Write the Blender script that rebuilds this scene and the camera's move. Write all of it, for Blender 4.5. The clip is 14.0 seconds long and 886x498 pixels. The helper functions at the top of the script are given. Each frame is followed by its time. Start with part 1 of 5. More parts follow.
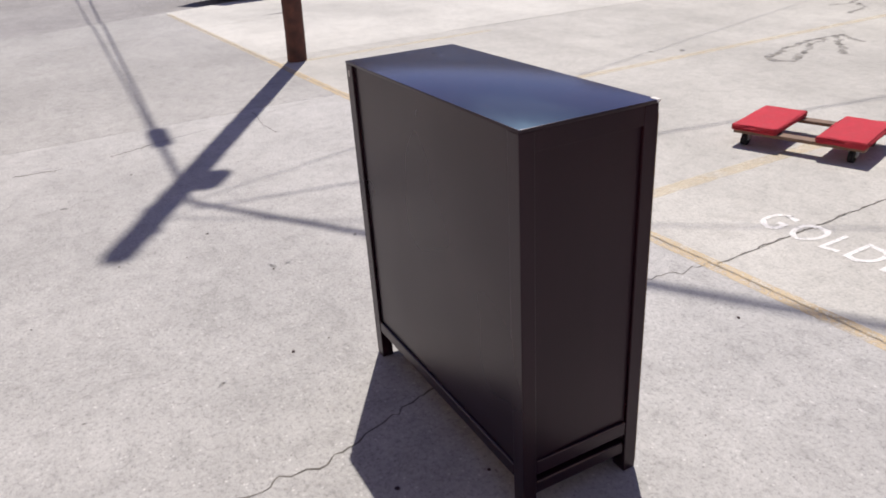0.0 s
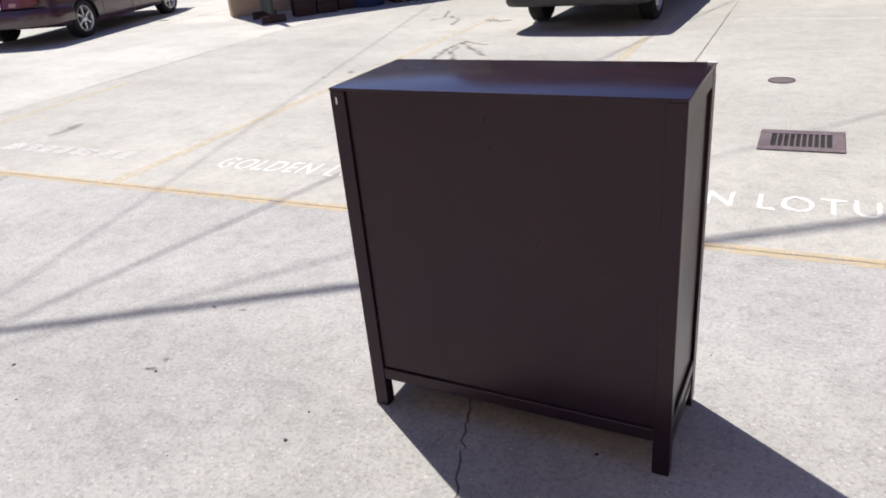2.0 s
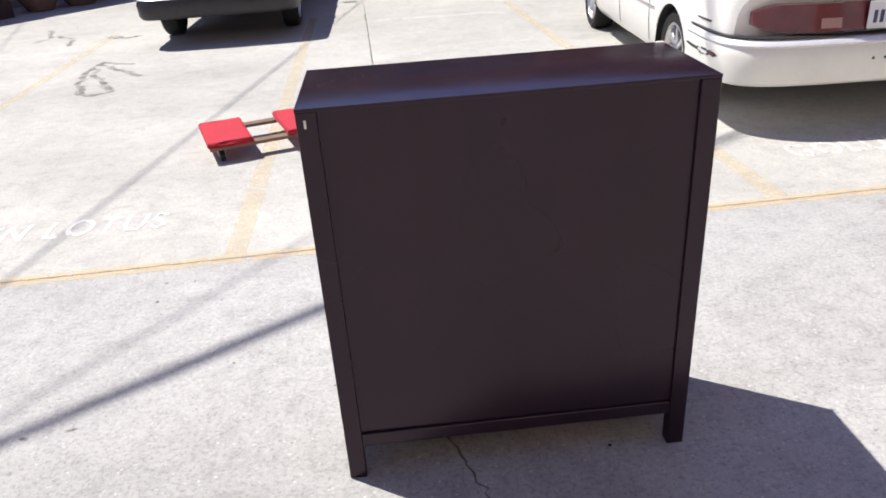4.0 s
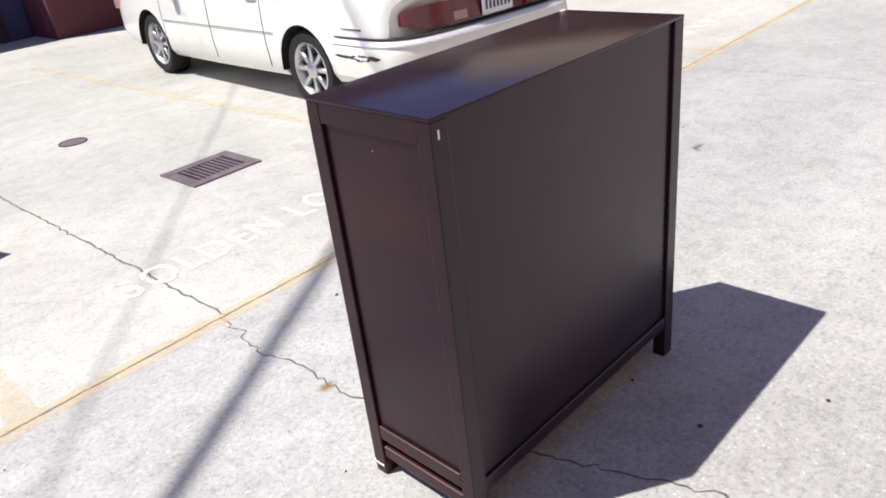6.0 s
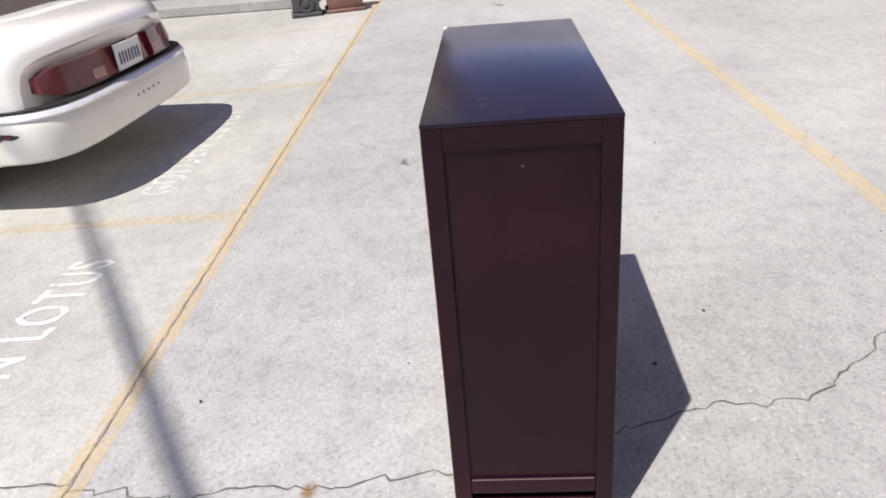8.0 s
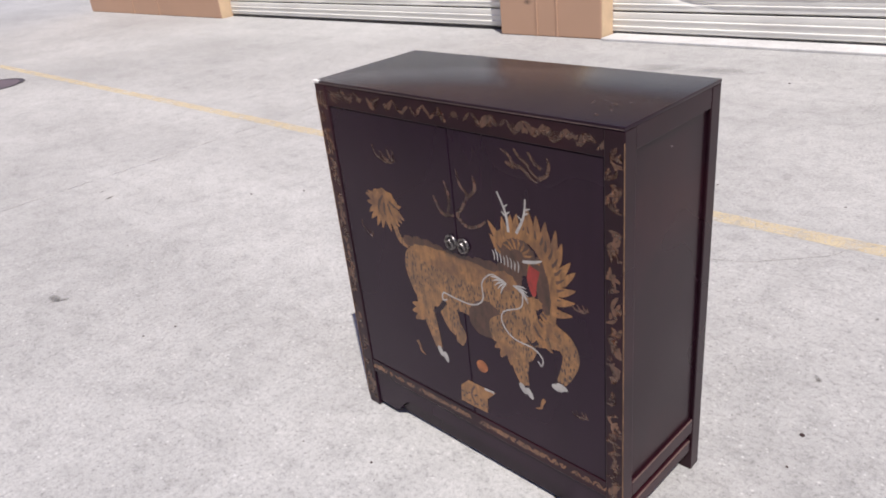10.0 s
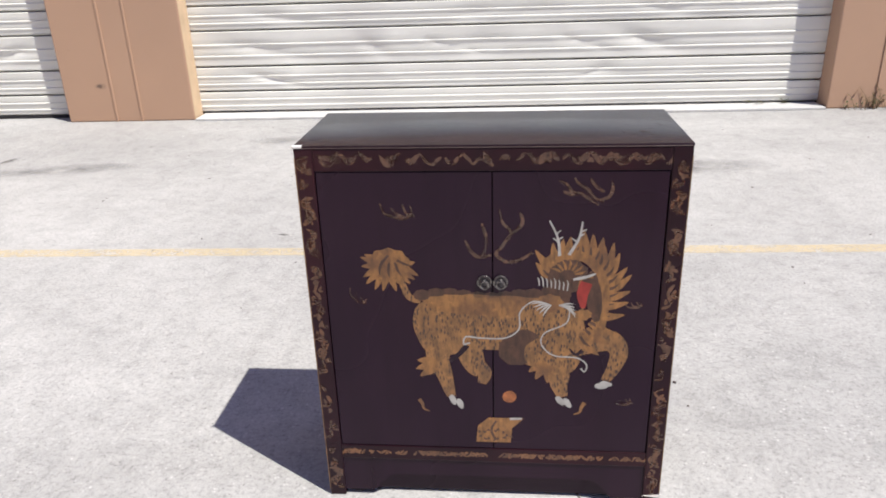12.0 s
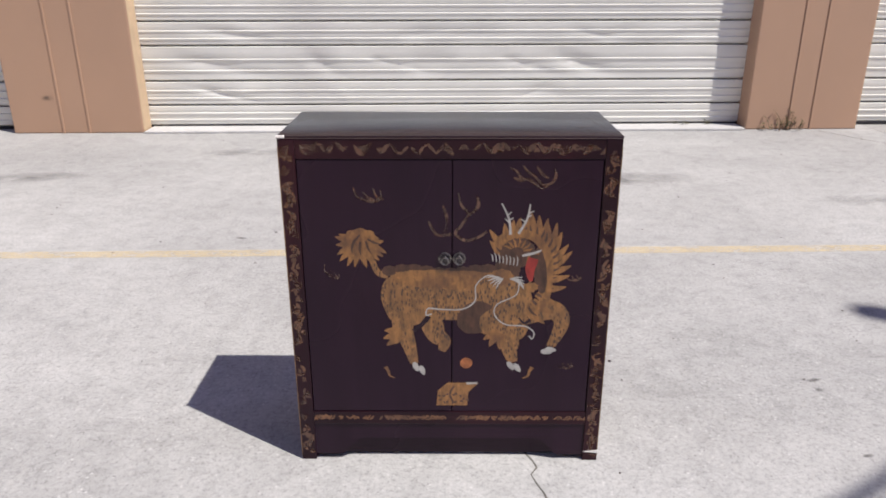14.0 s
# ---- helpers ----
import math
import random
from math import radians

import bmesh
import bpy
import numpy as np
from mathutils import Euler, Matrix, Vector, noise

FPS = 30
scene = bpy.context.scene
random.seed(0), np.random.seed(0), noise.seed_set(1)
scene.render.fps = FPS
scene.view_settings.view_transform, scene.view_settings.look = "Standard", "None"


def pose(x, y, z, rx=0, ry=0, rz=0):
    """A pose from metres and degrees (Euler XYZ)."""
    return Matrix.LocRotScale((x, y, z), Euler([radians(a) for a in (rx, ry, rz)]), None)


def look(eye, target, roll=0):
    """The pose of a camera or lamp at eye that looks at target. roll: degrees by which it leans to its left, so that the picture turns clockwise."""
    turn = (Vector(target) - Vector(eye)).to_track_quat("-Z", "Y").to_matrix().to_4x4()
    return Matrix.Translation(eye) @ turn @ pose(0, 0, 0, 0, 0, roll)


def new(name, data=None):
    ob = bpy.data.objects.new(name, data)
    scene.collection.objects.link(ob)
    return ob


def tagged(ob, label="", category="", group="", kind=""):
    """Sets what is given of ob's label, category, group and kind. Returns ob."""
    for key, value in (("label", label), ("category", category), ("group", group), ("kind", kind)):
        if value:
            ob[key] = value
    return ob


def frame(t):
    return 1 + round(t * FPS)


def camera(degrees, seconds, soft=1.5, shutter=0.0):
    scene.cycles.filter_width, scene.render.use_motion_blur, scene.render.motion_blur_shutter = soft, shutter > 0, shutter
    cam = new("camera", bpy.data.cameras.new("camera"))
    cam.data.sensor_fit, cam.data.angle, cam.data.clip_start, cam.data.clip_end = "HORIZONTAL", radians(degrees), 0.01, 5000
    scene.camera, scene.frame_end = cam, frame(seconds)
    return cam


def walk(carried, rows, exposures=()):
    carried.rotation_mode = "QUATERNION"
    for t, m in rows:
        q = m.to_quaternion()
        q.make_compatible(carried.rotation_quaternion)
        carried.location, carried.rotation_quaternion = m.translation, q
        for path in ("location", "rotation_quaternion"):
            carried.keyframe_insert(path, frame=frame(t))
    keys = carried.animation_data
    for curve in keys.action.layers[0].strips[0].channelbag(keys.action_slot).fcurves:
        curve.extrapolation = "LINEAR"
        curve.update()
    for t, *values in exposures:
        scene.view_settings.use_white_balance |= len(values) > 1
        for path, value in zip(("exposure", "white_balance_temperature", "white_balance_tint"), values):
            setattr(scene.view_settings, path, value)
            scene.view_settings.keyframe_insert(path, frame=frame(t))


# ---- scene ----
cam = camera(62.2, 14.0, 1.8)
PATH = [
    (0, (-1.662, 0.959, 1.479), (-0.052, 0.143, 0.617), -3.7),
    (0.5, (-1.524, 1.193, 1.458), (-0.063, 0.154, 0.570), -4.5),
    (1, (-1.279, 1.396, 1.471), (-0.124, -0.017, 0.654), -1.9),
    (1.5, (-1.002, 1.685, 1.474), (0.026, 0.232, 0.563), -4.6),
    (2, (-0.736, 1.777, 1.471), (0.153, 0.198, 0.625), -5.5),
    (2.5, (-0.526, 1.785, 1.496), (-0.054, 0.046, 0.629), -3.3),
    (3, (-0.190, 1.928, 1.492), (0.099, 0.145, 0.635), -4.3),
    (3.5, (0.041, 1.840, 1.486), (0.141, 0.029, 0.643), -5.7),
    (4, (0.271, 1.725, 1.471), (0.165, -0.058, 0.572), -3.9),
    (6.5, (1.528, 0.840, 1.434), (0.074, -0.200, 0.539), -3.9),
    (7, (1.660, 0.543, 1.435), (0.029, -0.212, 0.556), 0.8),
    (7.5, (1.819, 0.250, 1.449), (0.102, -0.214, 0.535), -2.2),
    (8, (1.775, -0.063, 1.458), (0.002, -0.228, 0.550), -5.2),
    (8.5, (1.712, -0.407, 1.433), (-0.050, -0.200, 0.512), -1.2),
    (9, (1.616, -0.729, 1.447), (-0.068, -0.160, 0.529), -3.2),
    (9.2, (1.525, -0.872, 1.455), (-0.112, -0.127, 0.560), -5.8),
    (10.2, (1.070, -1.405, 1.465), (-0.165, -0.095, 0.600), -5.6),
    (11.3, (0.366, -1.789, 1.479), (-0.192, -0.058, 0.650), -5.1),
    (11.5, (0.241, -1.844, 1.482), (-0.170, -0.090, 0.616), -5.0),
    (12, (0.057, -1.895, 1.485), (-0.125, -0.055, 0.721), -1.9),
    (12.5, (-0.032, -2.035, 1.479), (-0.079, -0.178, 0.738), 0.1),
    (13, (-0.046, -2.152, 1.468), (-0.008, -0.293, 0.731), 0.5),
    (13.5, (-0.009, -2.183, 1.470), (0.020, -0.317, 0.750), 0.1),
    (14, (0.006, -2.176, 1.467), (-0.012, -0.305, 0.760), -0.1),
]
EXPOSURES = [(0.0, 0.12, 6590, 13), (1.0, 0.24, 6560, 11), (2.0, 0.33, 6490, 10), (4.0, 0.54, 6400, 10), (6.5, 0.55, 6370, 9.5), (8.0, 0.29, 6430, 11),
             (9.0, 0.12, 6390, 15), (11.5, 0.42, 6400, 10), (12.5, 0.44, 6420, 9.5), (13.0, 0.39, 6400, 10), (14.0, 0.19, 6420, 12)]
walk(cam, [(t, look(eye, target, roll)) for t, eye, target, roll in PATH], EXPOSURES)

# ---- sky and sun ----
SUN = Vector((0.457, -0.294, 1.0)).normalized()
world = bpy.data.worlds.new("world")
scene.world = world
world.use_nodes = True
sky = world.node_tree.nodes.new("ShaderNodeTexSky")
sky.sky_type, sky.sun_disc = "NISHITA", False
sky.dust_density, sky.ozone_density, sky.air_density = 0.1, 2.0, 1.0
sky.sun_elevation, sky.sun_rotation = math.asin(SUN.z), math.atan2(SUN.x, SUN.y)
# magenta tint on the sky light, to turn shadows and reflections purple
sky_tint = world.node_tree.nodes.new("ShaderNodeMix")
sky_tint.data_type, sky_tint.blend_type = "RGBA", "MULTIPLY"
sky_tint.inputs[0].default_value, sky_tint.inputs[7].default_value = 1.0, (1.09, 0.855, 1.04, 1)
world.node_tree.links.new(sky.outputs[0], sky_tint.inputs[6])
world.node_tree.links.new(sky_tint.outputs[2], world.node_tree.nodes["Background"].inputs[0])
world.node_tree.nodes["Background"].inputs[1].default_value = 0.09
sun = new("sun", bpy.data.lights.new("sun", "SUN"))
sun.data.energy, sun.data.angle, sun.data.color = 4.6, radians(0.53), (1.0, 0.95, 0.88)
sun.matrix_basis = look(SUN * 30, (0, 0, 0))


# ---- materials ----
class Nodes:
    """A node material with short ways to add and link nodes."""

    def __init__(self, name):
        self.material = bpy.data.materials.new(name)
        self.material.use_nodes = True
        self.tree = self.material.node_tree
        self.shader = self.tree.nodes["Principled BSDF"]
        self.out = self.tree.nodes["Material Output"]
        self.place = self.add("TexCoord").outputs["Object"]

    def add(self, kind, **values):
        node = self.tree.nodes.new("ShaderNode" + kind)
        for key, value in values.items():
            node.inputs[key.replace("_", " ")].default_value = value
        return node

    def link(self, a, b):
        self.tree.links.new(a, b)

    def noise(self, scale, detail=4.0, rough=0.55, stretch=None, world_place=None):
        node = self.add("TexNoise", Scale=scale, Detail=detail, Roughness=rough)
        place = world_place or self.place
        if stretch:
            m = self.add("Mapping")
            m.inputs["Scale"].default_value = stretch
            self.link(place, m.inputs[0])
            place = m.outputs[0]
        self.link(place, node.inputs["Vector"])
        return node.outputs["Fac"]

    def ramp(self, fac, stops):
        node = self.tree.nodes.new("ShaderNodeValToRGB")
        e = node.color_ramp.elements
        while len(e) < len(stops):
            e.new(0.5)
        for el, (p, c) in zip(e, stops):
            el.position, el.color = p, (*c, 1) if isinstance(c, tuple) else (c, c, c, 1)
        self.link(fac, node.inputs[0])
        return node.outputs[0]

    def mix(self, a, b, fac, mode="MIX"):
        node = self.tree.nodes.new("ShaderNodeMix")
        node.data_type, node.blend_type = "RGBA", mode
        for socket, v in ((node.inputs[0], fac), (node.inputs[6], a), (node.inputs[7], b)):
            if isinstance(v, bpy.types.NodeSocket):
                self.link(v, socket)
            elif isinstance(v, tuple):
                socket.default_value = (*v, 1)
            else:
                socket.default_value = v
        return node.outputs[2]

    def math(self, op, a, b=0.5):
        node = self.tree.nodes.new("ShaderNodeMath")
        node.operation = op
        for socket, v in zip(node.inputs, (a, b)):
            if isinstance(v, bpy.types.NodeSocket):
                self.link(v, socket)
            else:
                socket.default_value = v
        return node.outputs[0]

    def bump(self, height, strength, distance=0.01):
        node = self.add("Bump", Strength=strength, Distance=distance)
        self.link(height, node.inputs["Height"])
        self.link(node.outputs[0], self.shader.inputs["Normal"])

    def worn(self, keep):
        """Lets what lies below show where keep is 0."""
        clear, both = self.add("BsdfTransparent"), self.tree.nodes.new("ShaderNodeMixShader")
        self.link(keep, both.inputs[0])
        self.link(clear.outputs[0], both.inputs[1])
        self.link(self.shader.outputs[0], both.inputs[2])
        self.link(both.outputs[0], self.out.inputs[0])


def plain(name, color, rough=0.5, metal=0.0, vary=0.25, scale=6.0, fine=70.0, relief=0.12, coat=0.0, dirt=None):
    """Paint, metal, rubber, plastic: a base colour with broad and fine variation, uneven gloss and fine relief."""
    n = Nodes(name)
    broad, small = n.noise(scale), n.noise(fine, 6)
    dark = tuple(c * (1 - vary) for c in color)
    light = tuple(min(c * (1 + vary), 1) for c in color)
    c = n.mix(dark, light, n.ramp(broad, [(0.3, 0.0), (0.7, 1.0)]))
    c = n.mix(c, n.ramp(small, [(0.35, 0.55), (0.65, 1.0)]), 0.35 * min(1, vary * 3), "MULTIPLY")
    if dirt:
        c = n.mix(c, dirt, n.ramp(n.noise(scale * 0.6, 7), [(0.55, 0.0), (0.75, 0.6)]))
    n.link(c, n.shader.inputs["Base Color"])
    n.link(n.ramp(n.mix(broad, small, 0.4), [(0.3, rough * 0.8), (0.7, min(rough * 1.2, 1))]), n.shader.inputs["Roughness"])
    n.shader.inputs["Metallic"].default_value = metal
    n.shader.inputs["Coat Weight"].default_value = coat
    n.shader.inputs["Coat Roughness"].default_value = 0.05
    if relief:
        n.bump(small, relief, 0.004)
    return n.material


def concrete(name, tone, grit, speck):
    """Old concrete: broad stains, trowel marks, sand grain, aggregate specks and pits."""
    n = Nodes(name)
    n.place = n.add("NewGeometry").outputs["Position"]
    wide, mid, fine, sand = n.noise(0.35, 5), n.noise(2.4, 6, 0.65), n.noise(62, 5, 0.8), n.noise(260, 3, 0.85)
    c = n.mix(tuple(t * 0.87 for t in tone), tuple(t * 1.07 for t in tone), n.ramp(wide, [(0.35, 0.0), (0.65, 1.0)]))
    c = n.mix(c, n.ramp(mid, [(0.3, 0.8), (0.55, 1.0)]), 0.5, "MULTIPLY")
    c = n.mix(c, n.ramp(n.noise(5.5, 7, 0.7), [(0.34, 0.8), (0.52, 1.0), (0.68, 1.05)]), 0.35, "MULTIPLY")
    drag = n.noise(0.9, 6, 0.65, (0.5, 1.4, 1))
    c = n.mix(c, n.ramp(drag, [(0.35, 0.80), (0.6, 1.0), (0.7, 1.06)]), 0.5, "MULTIPLY")
    blot = n.noise(13, 6, 0.7)
    c = n.mix(c, n.ramp(blot, [(0.34, 0.64), (0.5, 1.0), (0.66, 1.12)]), grit * 0.5, "MULTIPLY")
    c = n.mix(c, n.ramp(fine, [(0.34, 0.58), (0.47, 1.0), (0.64, 1.18)]), grit, "MULTIPLY")
    c = n.mix(c, n.ramp(sand, [(0.36, 0.72), (0.6, 1.15)]), grit * 0.7, "MULTIPLY")
    cells = n.add("TexVoronoi", Scale=70.0)
    n.link(n.place, cells.inputs["Vector"])
    stone = n.ramp(cells.outputs["Distance"], [(0.16, 1.0), (0.34, 0.0)])
    some = n.ramp(n.noise(31, 3), [(0.5, 0.0), (0.6, 1.0)])
    c = n.mix(c, n.mix((0.15, 0.145, 0.14), (0.66, 0.65, 0.63), n.ramp(cells.outputs["Color"], [(0.35, 0.0), (0.6, 1.0)])), n.math("MULTIPLY", n.math("MULTIPLY", stone, some), speck))
    n.link(c, n.shader.inputs["Base Color"])
    n.shader.inputs["Roughness"].default_value = 0.92
    n.shader.inputs["Specular IOR Level"].default_value = 0.25
    n.bump(n.mix(fine, mid, 0.35), 0.08, 0.004)
    return n.material


def ground_paint(name, color, hold, scale=9.0, low=0.36):
    """Old road paint, worn through to the concrete in spots."""
    n = Nodes(name)
    n.place = n.add("NewGeometry").outputs["Position"]
    n.link(n.mix(color, tuple(c * 0.75 for c in color), n.noise(4, 5)), n.shader.inputs["Base Color"])
    n.shader.inputs["Roughness"].default_value = 0.85
    keep = n.math("MULTIPLY", n.ramp(n.noise(scale, 8, 0.75), [(low, 0.15), (low + 0.14, 1.0)]), n.ramp(n.noise(60, 6, 0.8), [(low, 0.1), (low + 0.14, 1.0)]))
    n.worn(n.math("MULTIPLY", keep, hold))
    return n.material


def stain_film(name, color, hold, scale=5.0, soft=False):
    """A thin stain with a ragged edge; a soft one fades out from its middle."""
    n = Nodes(name)
    own = n.place
    n.place = n.add("NewGeometry").outputs["Position"]
    n.shader.inputs["Base Color"].default_value = (*color, 1)
    n.shader.inputs["Roughness"].default_value = 0.8
    keep = n.math("MULTIPLY", n.ramp(n.noise(scale, 8, 0.75), [(0.36, 0.0), (0.62, 1.0)]), hold)
    if soft:
        far = n.tree.nodes.new("ShaderNodeVectorMath")
        far.operation = "LENGTH"
        n.link(own, far.inputs[0])
        keep = n.math("MULTIPLY", keep, n.ramp(far.outputs["Value"], [(0.25, 1.0), (0.85, 0.0)]))
    n.worn(keep)
    return n.material


def lacquer(name, color, rub, rough, gloss=0.4, reflection_tint=(1.0, 0.82, 0.92), mottle=0.0, ior=1.5):
    """Old dark furniture lacquer with rubbed, reddish patches and a hazy gloss; a purplish tint is put into its
    reflections unless another is given.
    """
    n = Nodes(name)
    broad = n.noise(3.2, 3, 0.5)
    grain = n.noise(14, 5, 0.6, (1.0, 1.0, 0.12))
    c = n.mix(color, rub, n.ramp(broad, [(0.42, 0.0), (0.75, 0.85)]))
    c = n.mix(c, n.ramp(grain, [(0.3, 0.55), (0.6, 1.0)]), 0.5, "MULTIPLY")
    n.link(c, n.shader.inputs["Base Color"])
    uneven = n.mix(n.noise(2.2, 2, 0.4), n.noise(9, 4, 0.6, (0.6, 1.3, 1.0)), mottle)
    n.link(n.ramp(uneven, [(0.3, rough * 0.85), (0.7, rough * (1.2 + mottle * 0.6))]), n.shader.inputs["Roughness"])
    n.shader.inputs["Specular IOR Level"].default_value = gloss
    # colours the reflected light itself, not the lacquer below
    n.shader.inputs["Specular Tint"].default_value = (*reflection_tint, 1)
    n.shader.inputs["IOR"].default_value = ior
    n.bump(n.noise(7, 2), 0.02, 0.002)
    return n.material


def gilt(name, color, deep, scales, shade=0.5, rub=None, coat=0.55):
    """Hand-painted gold: dark-edged scales in patches, brush streaks and brown shading; rub lets the lacquer show through."""
    n = Nodes(name)
    lean = n.add("Mapping")
    lean.inputs["Rotation"].default_value = (0, radians(24), 0)
    lean.inputs["Scale"].default_value = (1.0, 0.0, 0.42)
    n.link(n.place, lean.inputs[0])
    streak = n.noise(60, 4, 0.65, (1.0, 0.0, 0.3))
    c = n.mix(color, tuple(v * 0.42 for v in color), n.ramp(streak, [(0.42, 0.0), (0.66, 1.0)]))
    c = n.mix(c, tuple(min(1, v * 1.4) for v in color), n.ramp(n.noise(48, 4, 0.7), [(0.56, 0.0), (0.68, 0.75)]))
    c = n.mix(c, deep, n.math("MULTIPLY", n.ramp(n.noise(10, 4, 0.6), [(0.46, 0.0), (0.66, 1.0)]), shade))
    if scales:
        cells = n.add("TexVoronoi", Scale=scales)
        n.link(lean.outputs[0], cells.inputs["Vector"])
        some = n.ramp(n.noise(9, 3), [(0.34, 0.25), (0.50, 1.0)])
        c = n.mix(c, deep, n.math("MULTIPLY", n.ramp(cells.outputs["Distance"], [(0.26, 0.95), (0.46, 0.0)]), some))
    n.link(c, n.shader.inputs["Base Color"])
    n.shader.inputs["Roughness"].default_value = 0.42
    n.shader.inputs["Coat Weight"].default_value = coat
    n.shader.inputs["Coat Roughness"].default_value = 0.22
    n.bump(n.noise(90), 0.1, 0.002)
    if rub:
        n.worn(n.ramp(n.noise(rub, 4, 0.6), [(0.34, 0.15), (0.58, 0.95)]))
    return n.material


def glass(name, tint=(0.03, 0.035, 0.04)):
    n = Nodes(name)
    n.shader.inputs["Base Color"].default_value = (*tint, 1)
    n.shader.inputs["Roughness"].default_value = 0.04
    n.shader.inputs["Specular IOR Level"].default_value = 0.8
    n.link(n.ramp(n.noise(5), [(0.4, 0.03), (0.7, 0.1)]), n.shader.inputs["Roughness"])
    return n.material


CONCRETE_LANE = concrete("lane_concrete", (0.440, 0.434, 0.418), 0.8, 0.65)
CONCRETE_STALL = concrete("stall_concrete", (0.500, 0.490, 0.452), 0.7, 0.35)
CONCRETE_LANE_EAST = concrete("greyer_lane_concrete", (0.395, 0.388, 0.370), 0.9, 0.6)
CONCRETE_STALL_EAST = concrete("pale_stall_concrete", (0.57, 0.56, 0.515), 0.55, 0.25)
CONCRETE_SILL = concrete("pale_sill_concrete", (0.62, 0.61, 0.59), 0.4, 0.1)
ASPHALT = concrete("street_asphalt", (0.33, 0.32, 0.31), 0.9, 0.5)
CRACK = plain("crack_dirt", (0.135, 0.125, 0.11), 0.95, vary=0.4, scale=20)
YELLOW = ground_paint("yellow_road_paint", (0.85, 0.66, 0.38), 0.5)
YELLOW_PALE = ground_paint("pale_yellow_road_paint", (0.86, 0.70, 0.42), 0.5)
YELLOW_FAINT = ground_paint("faded_yellow_road_paint", (0.84, 0.68, 0.40), 0.33)
WHITE_PAINT = ground_paint("white_road_paint", (0.84, 0.83, 0.80), 0.95, 26, 0.30)
WHITE_WORN = ground_paint("worn_white_road_paint", (0.84, 0.83, 0.80), 0.85, 16, 0.34)
WHITE_FAINT = ground_paint("faded_white_road_paint", (0.82, 0.81, 0.78), 0.62, 9)
OIL = stain_film("oil_stain", (0.09, 0.085, 0.08), 0.75, 5.0, True)
GRIME = stain_film("faint_grime", (0.15, 0.145, 0.14), 0.5, 2.2, True)
RUST = stain_film("rust_spot", (0.33, 0.17, 0.06), 0.8, 18.0, True)
SPOT = stain_film("dark_spot", (0.10, 0.09, 0.085), 0.95, 40.0, True)
TAR = stain_film("tar_mark", (0.17, 0.16, 0.145), 0.6, 9)
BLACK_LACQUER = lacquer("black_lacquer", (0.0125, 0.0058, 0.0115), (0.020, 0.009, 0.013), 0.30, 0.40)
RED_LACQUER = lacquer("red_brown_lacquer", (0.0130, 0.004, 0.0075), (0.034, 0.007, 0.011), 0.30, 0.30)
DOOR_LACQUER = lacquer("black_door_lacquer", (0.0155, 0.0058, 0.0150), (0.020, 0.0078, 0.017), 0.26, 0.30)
# less red, duller copy for the cabinet side turned from the sun
SHADE_SIDE_LACQUER = lacquer("shade_side_lacquer", (0.0165, 0.0062, 0.0115), (0.022, 0.008, 0.013), 0.36, 0.28)
# blue tint puts the reflected sky's colour into the top
TOP_LACQUER = lacquer("scuffed_top_lacquer", (0.020, 0.011, 0.014), (0.036, 0.019, 0.020), 0.19, 0.6, (0.34, 0.70, 1.0), 0.3, 2.0)
EDGE_WOOD = plain("bare_wood_edge", (0.20, 0.115, 0.06), 0.7, vary=0.5, scale=30)
PALE_EDGE = plain("rubbed_lacquer_edge", (0.13, 0.085, 0.075), 0.45)
SCUFF = plain("dull_scuff", (0.030, 0.021, 0.024), 0.27)
CHIP_WOOD = plain("chipped_white_primer", (0.75, 0.72, 0.68), 0.7, vary=0.15)
GILT_SCALE = gilt("gold_paint_scaled", (0.305, 0.140, 0.040), (0.030, 0.012, 0.010), 150.0, 0.4)
GILT = gilt("gold_paint", (0.300, 0.132, 0.034), (0.085, 0.032, 0.014), 0.0, 0.8)
GILT_DIM = gilt("rubbed_gold_paint", (0.125, 0.056, 0.032), (0.050, 0.022, 0.015), 0.0, 0.5, 26.0, 0.6)
GILT_BORDER = gilt("rubbed_border_gold", (0.205, 0.085, 0.032), (0.060, 0.022, 0.013), 0.0, 0.7, None, 0.5)
GILT_POST = gilt("dim_border_gold", (0.150, 0.062, 0.028), (0.050, 0.019, 0.013), 0.0, 0.7, 24.0, 0.6)
GILT_BROWN = gilt("brown_paint", (0.085, 0.037, 0.022), (0.034, 0.014, 0.012), 0.0, 0.6, None, 0.1)
IVORY = plain("ivory_paint", (0.40, 0.385, 0.36), 0.55, vary=0.2, scale=40, coat=0.5)
RED_PAINT = plain("red_paint", (0.30, 0.03, 0.024), 0.5, scale=40)
ORANGE_PAINT = plain("orange_paint", (0.36, 0.125, 0.045), 0.5, vary=0.4, scale=60)
PEWTER = plain("aged_pewter", (0.27, 0.25, 0.24), 0.28, 0.9, scale=90)
DARK_METAL = plain("dark_cast_iron", (0.10, 0.09, 0.095), 0.65, 0.5, scale=15)
GRATE_METAL = plain("rusty_grate_iron", (0.17, 0.135, 0.15), 0.7, 0.3, scale=20, dirt=(0.16, 0.09, 0.06))
HOLLOW_SHADE = plain("hollow_shade", (0.015, 0.013, 0.013), 0.95)
STUCCO = plain("tan_stucco", (0.47, 0.298, 0.197), 0.9, vary=0.045, scale=0.8, fine=160, relief=0.25)
STUCCO_SUNLIT = plain("sunlit_stucco_edge", (0.60, 0.44, 0.28), 0.9, vary=0.1, fine=160, relief=0.3)
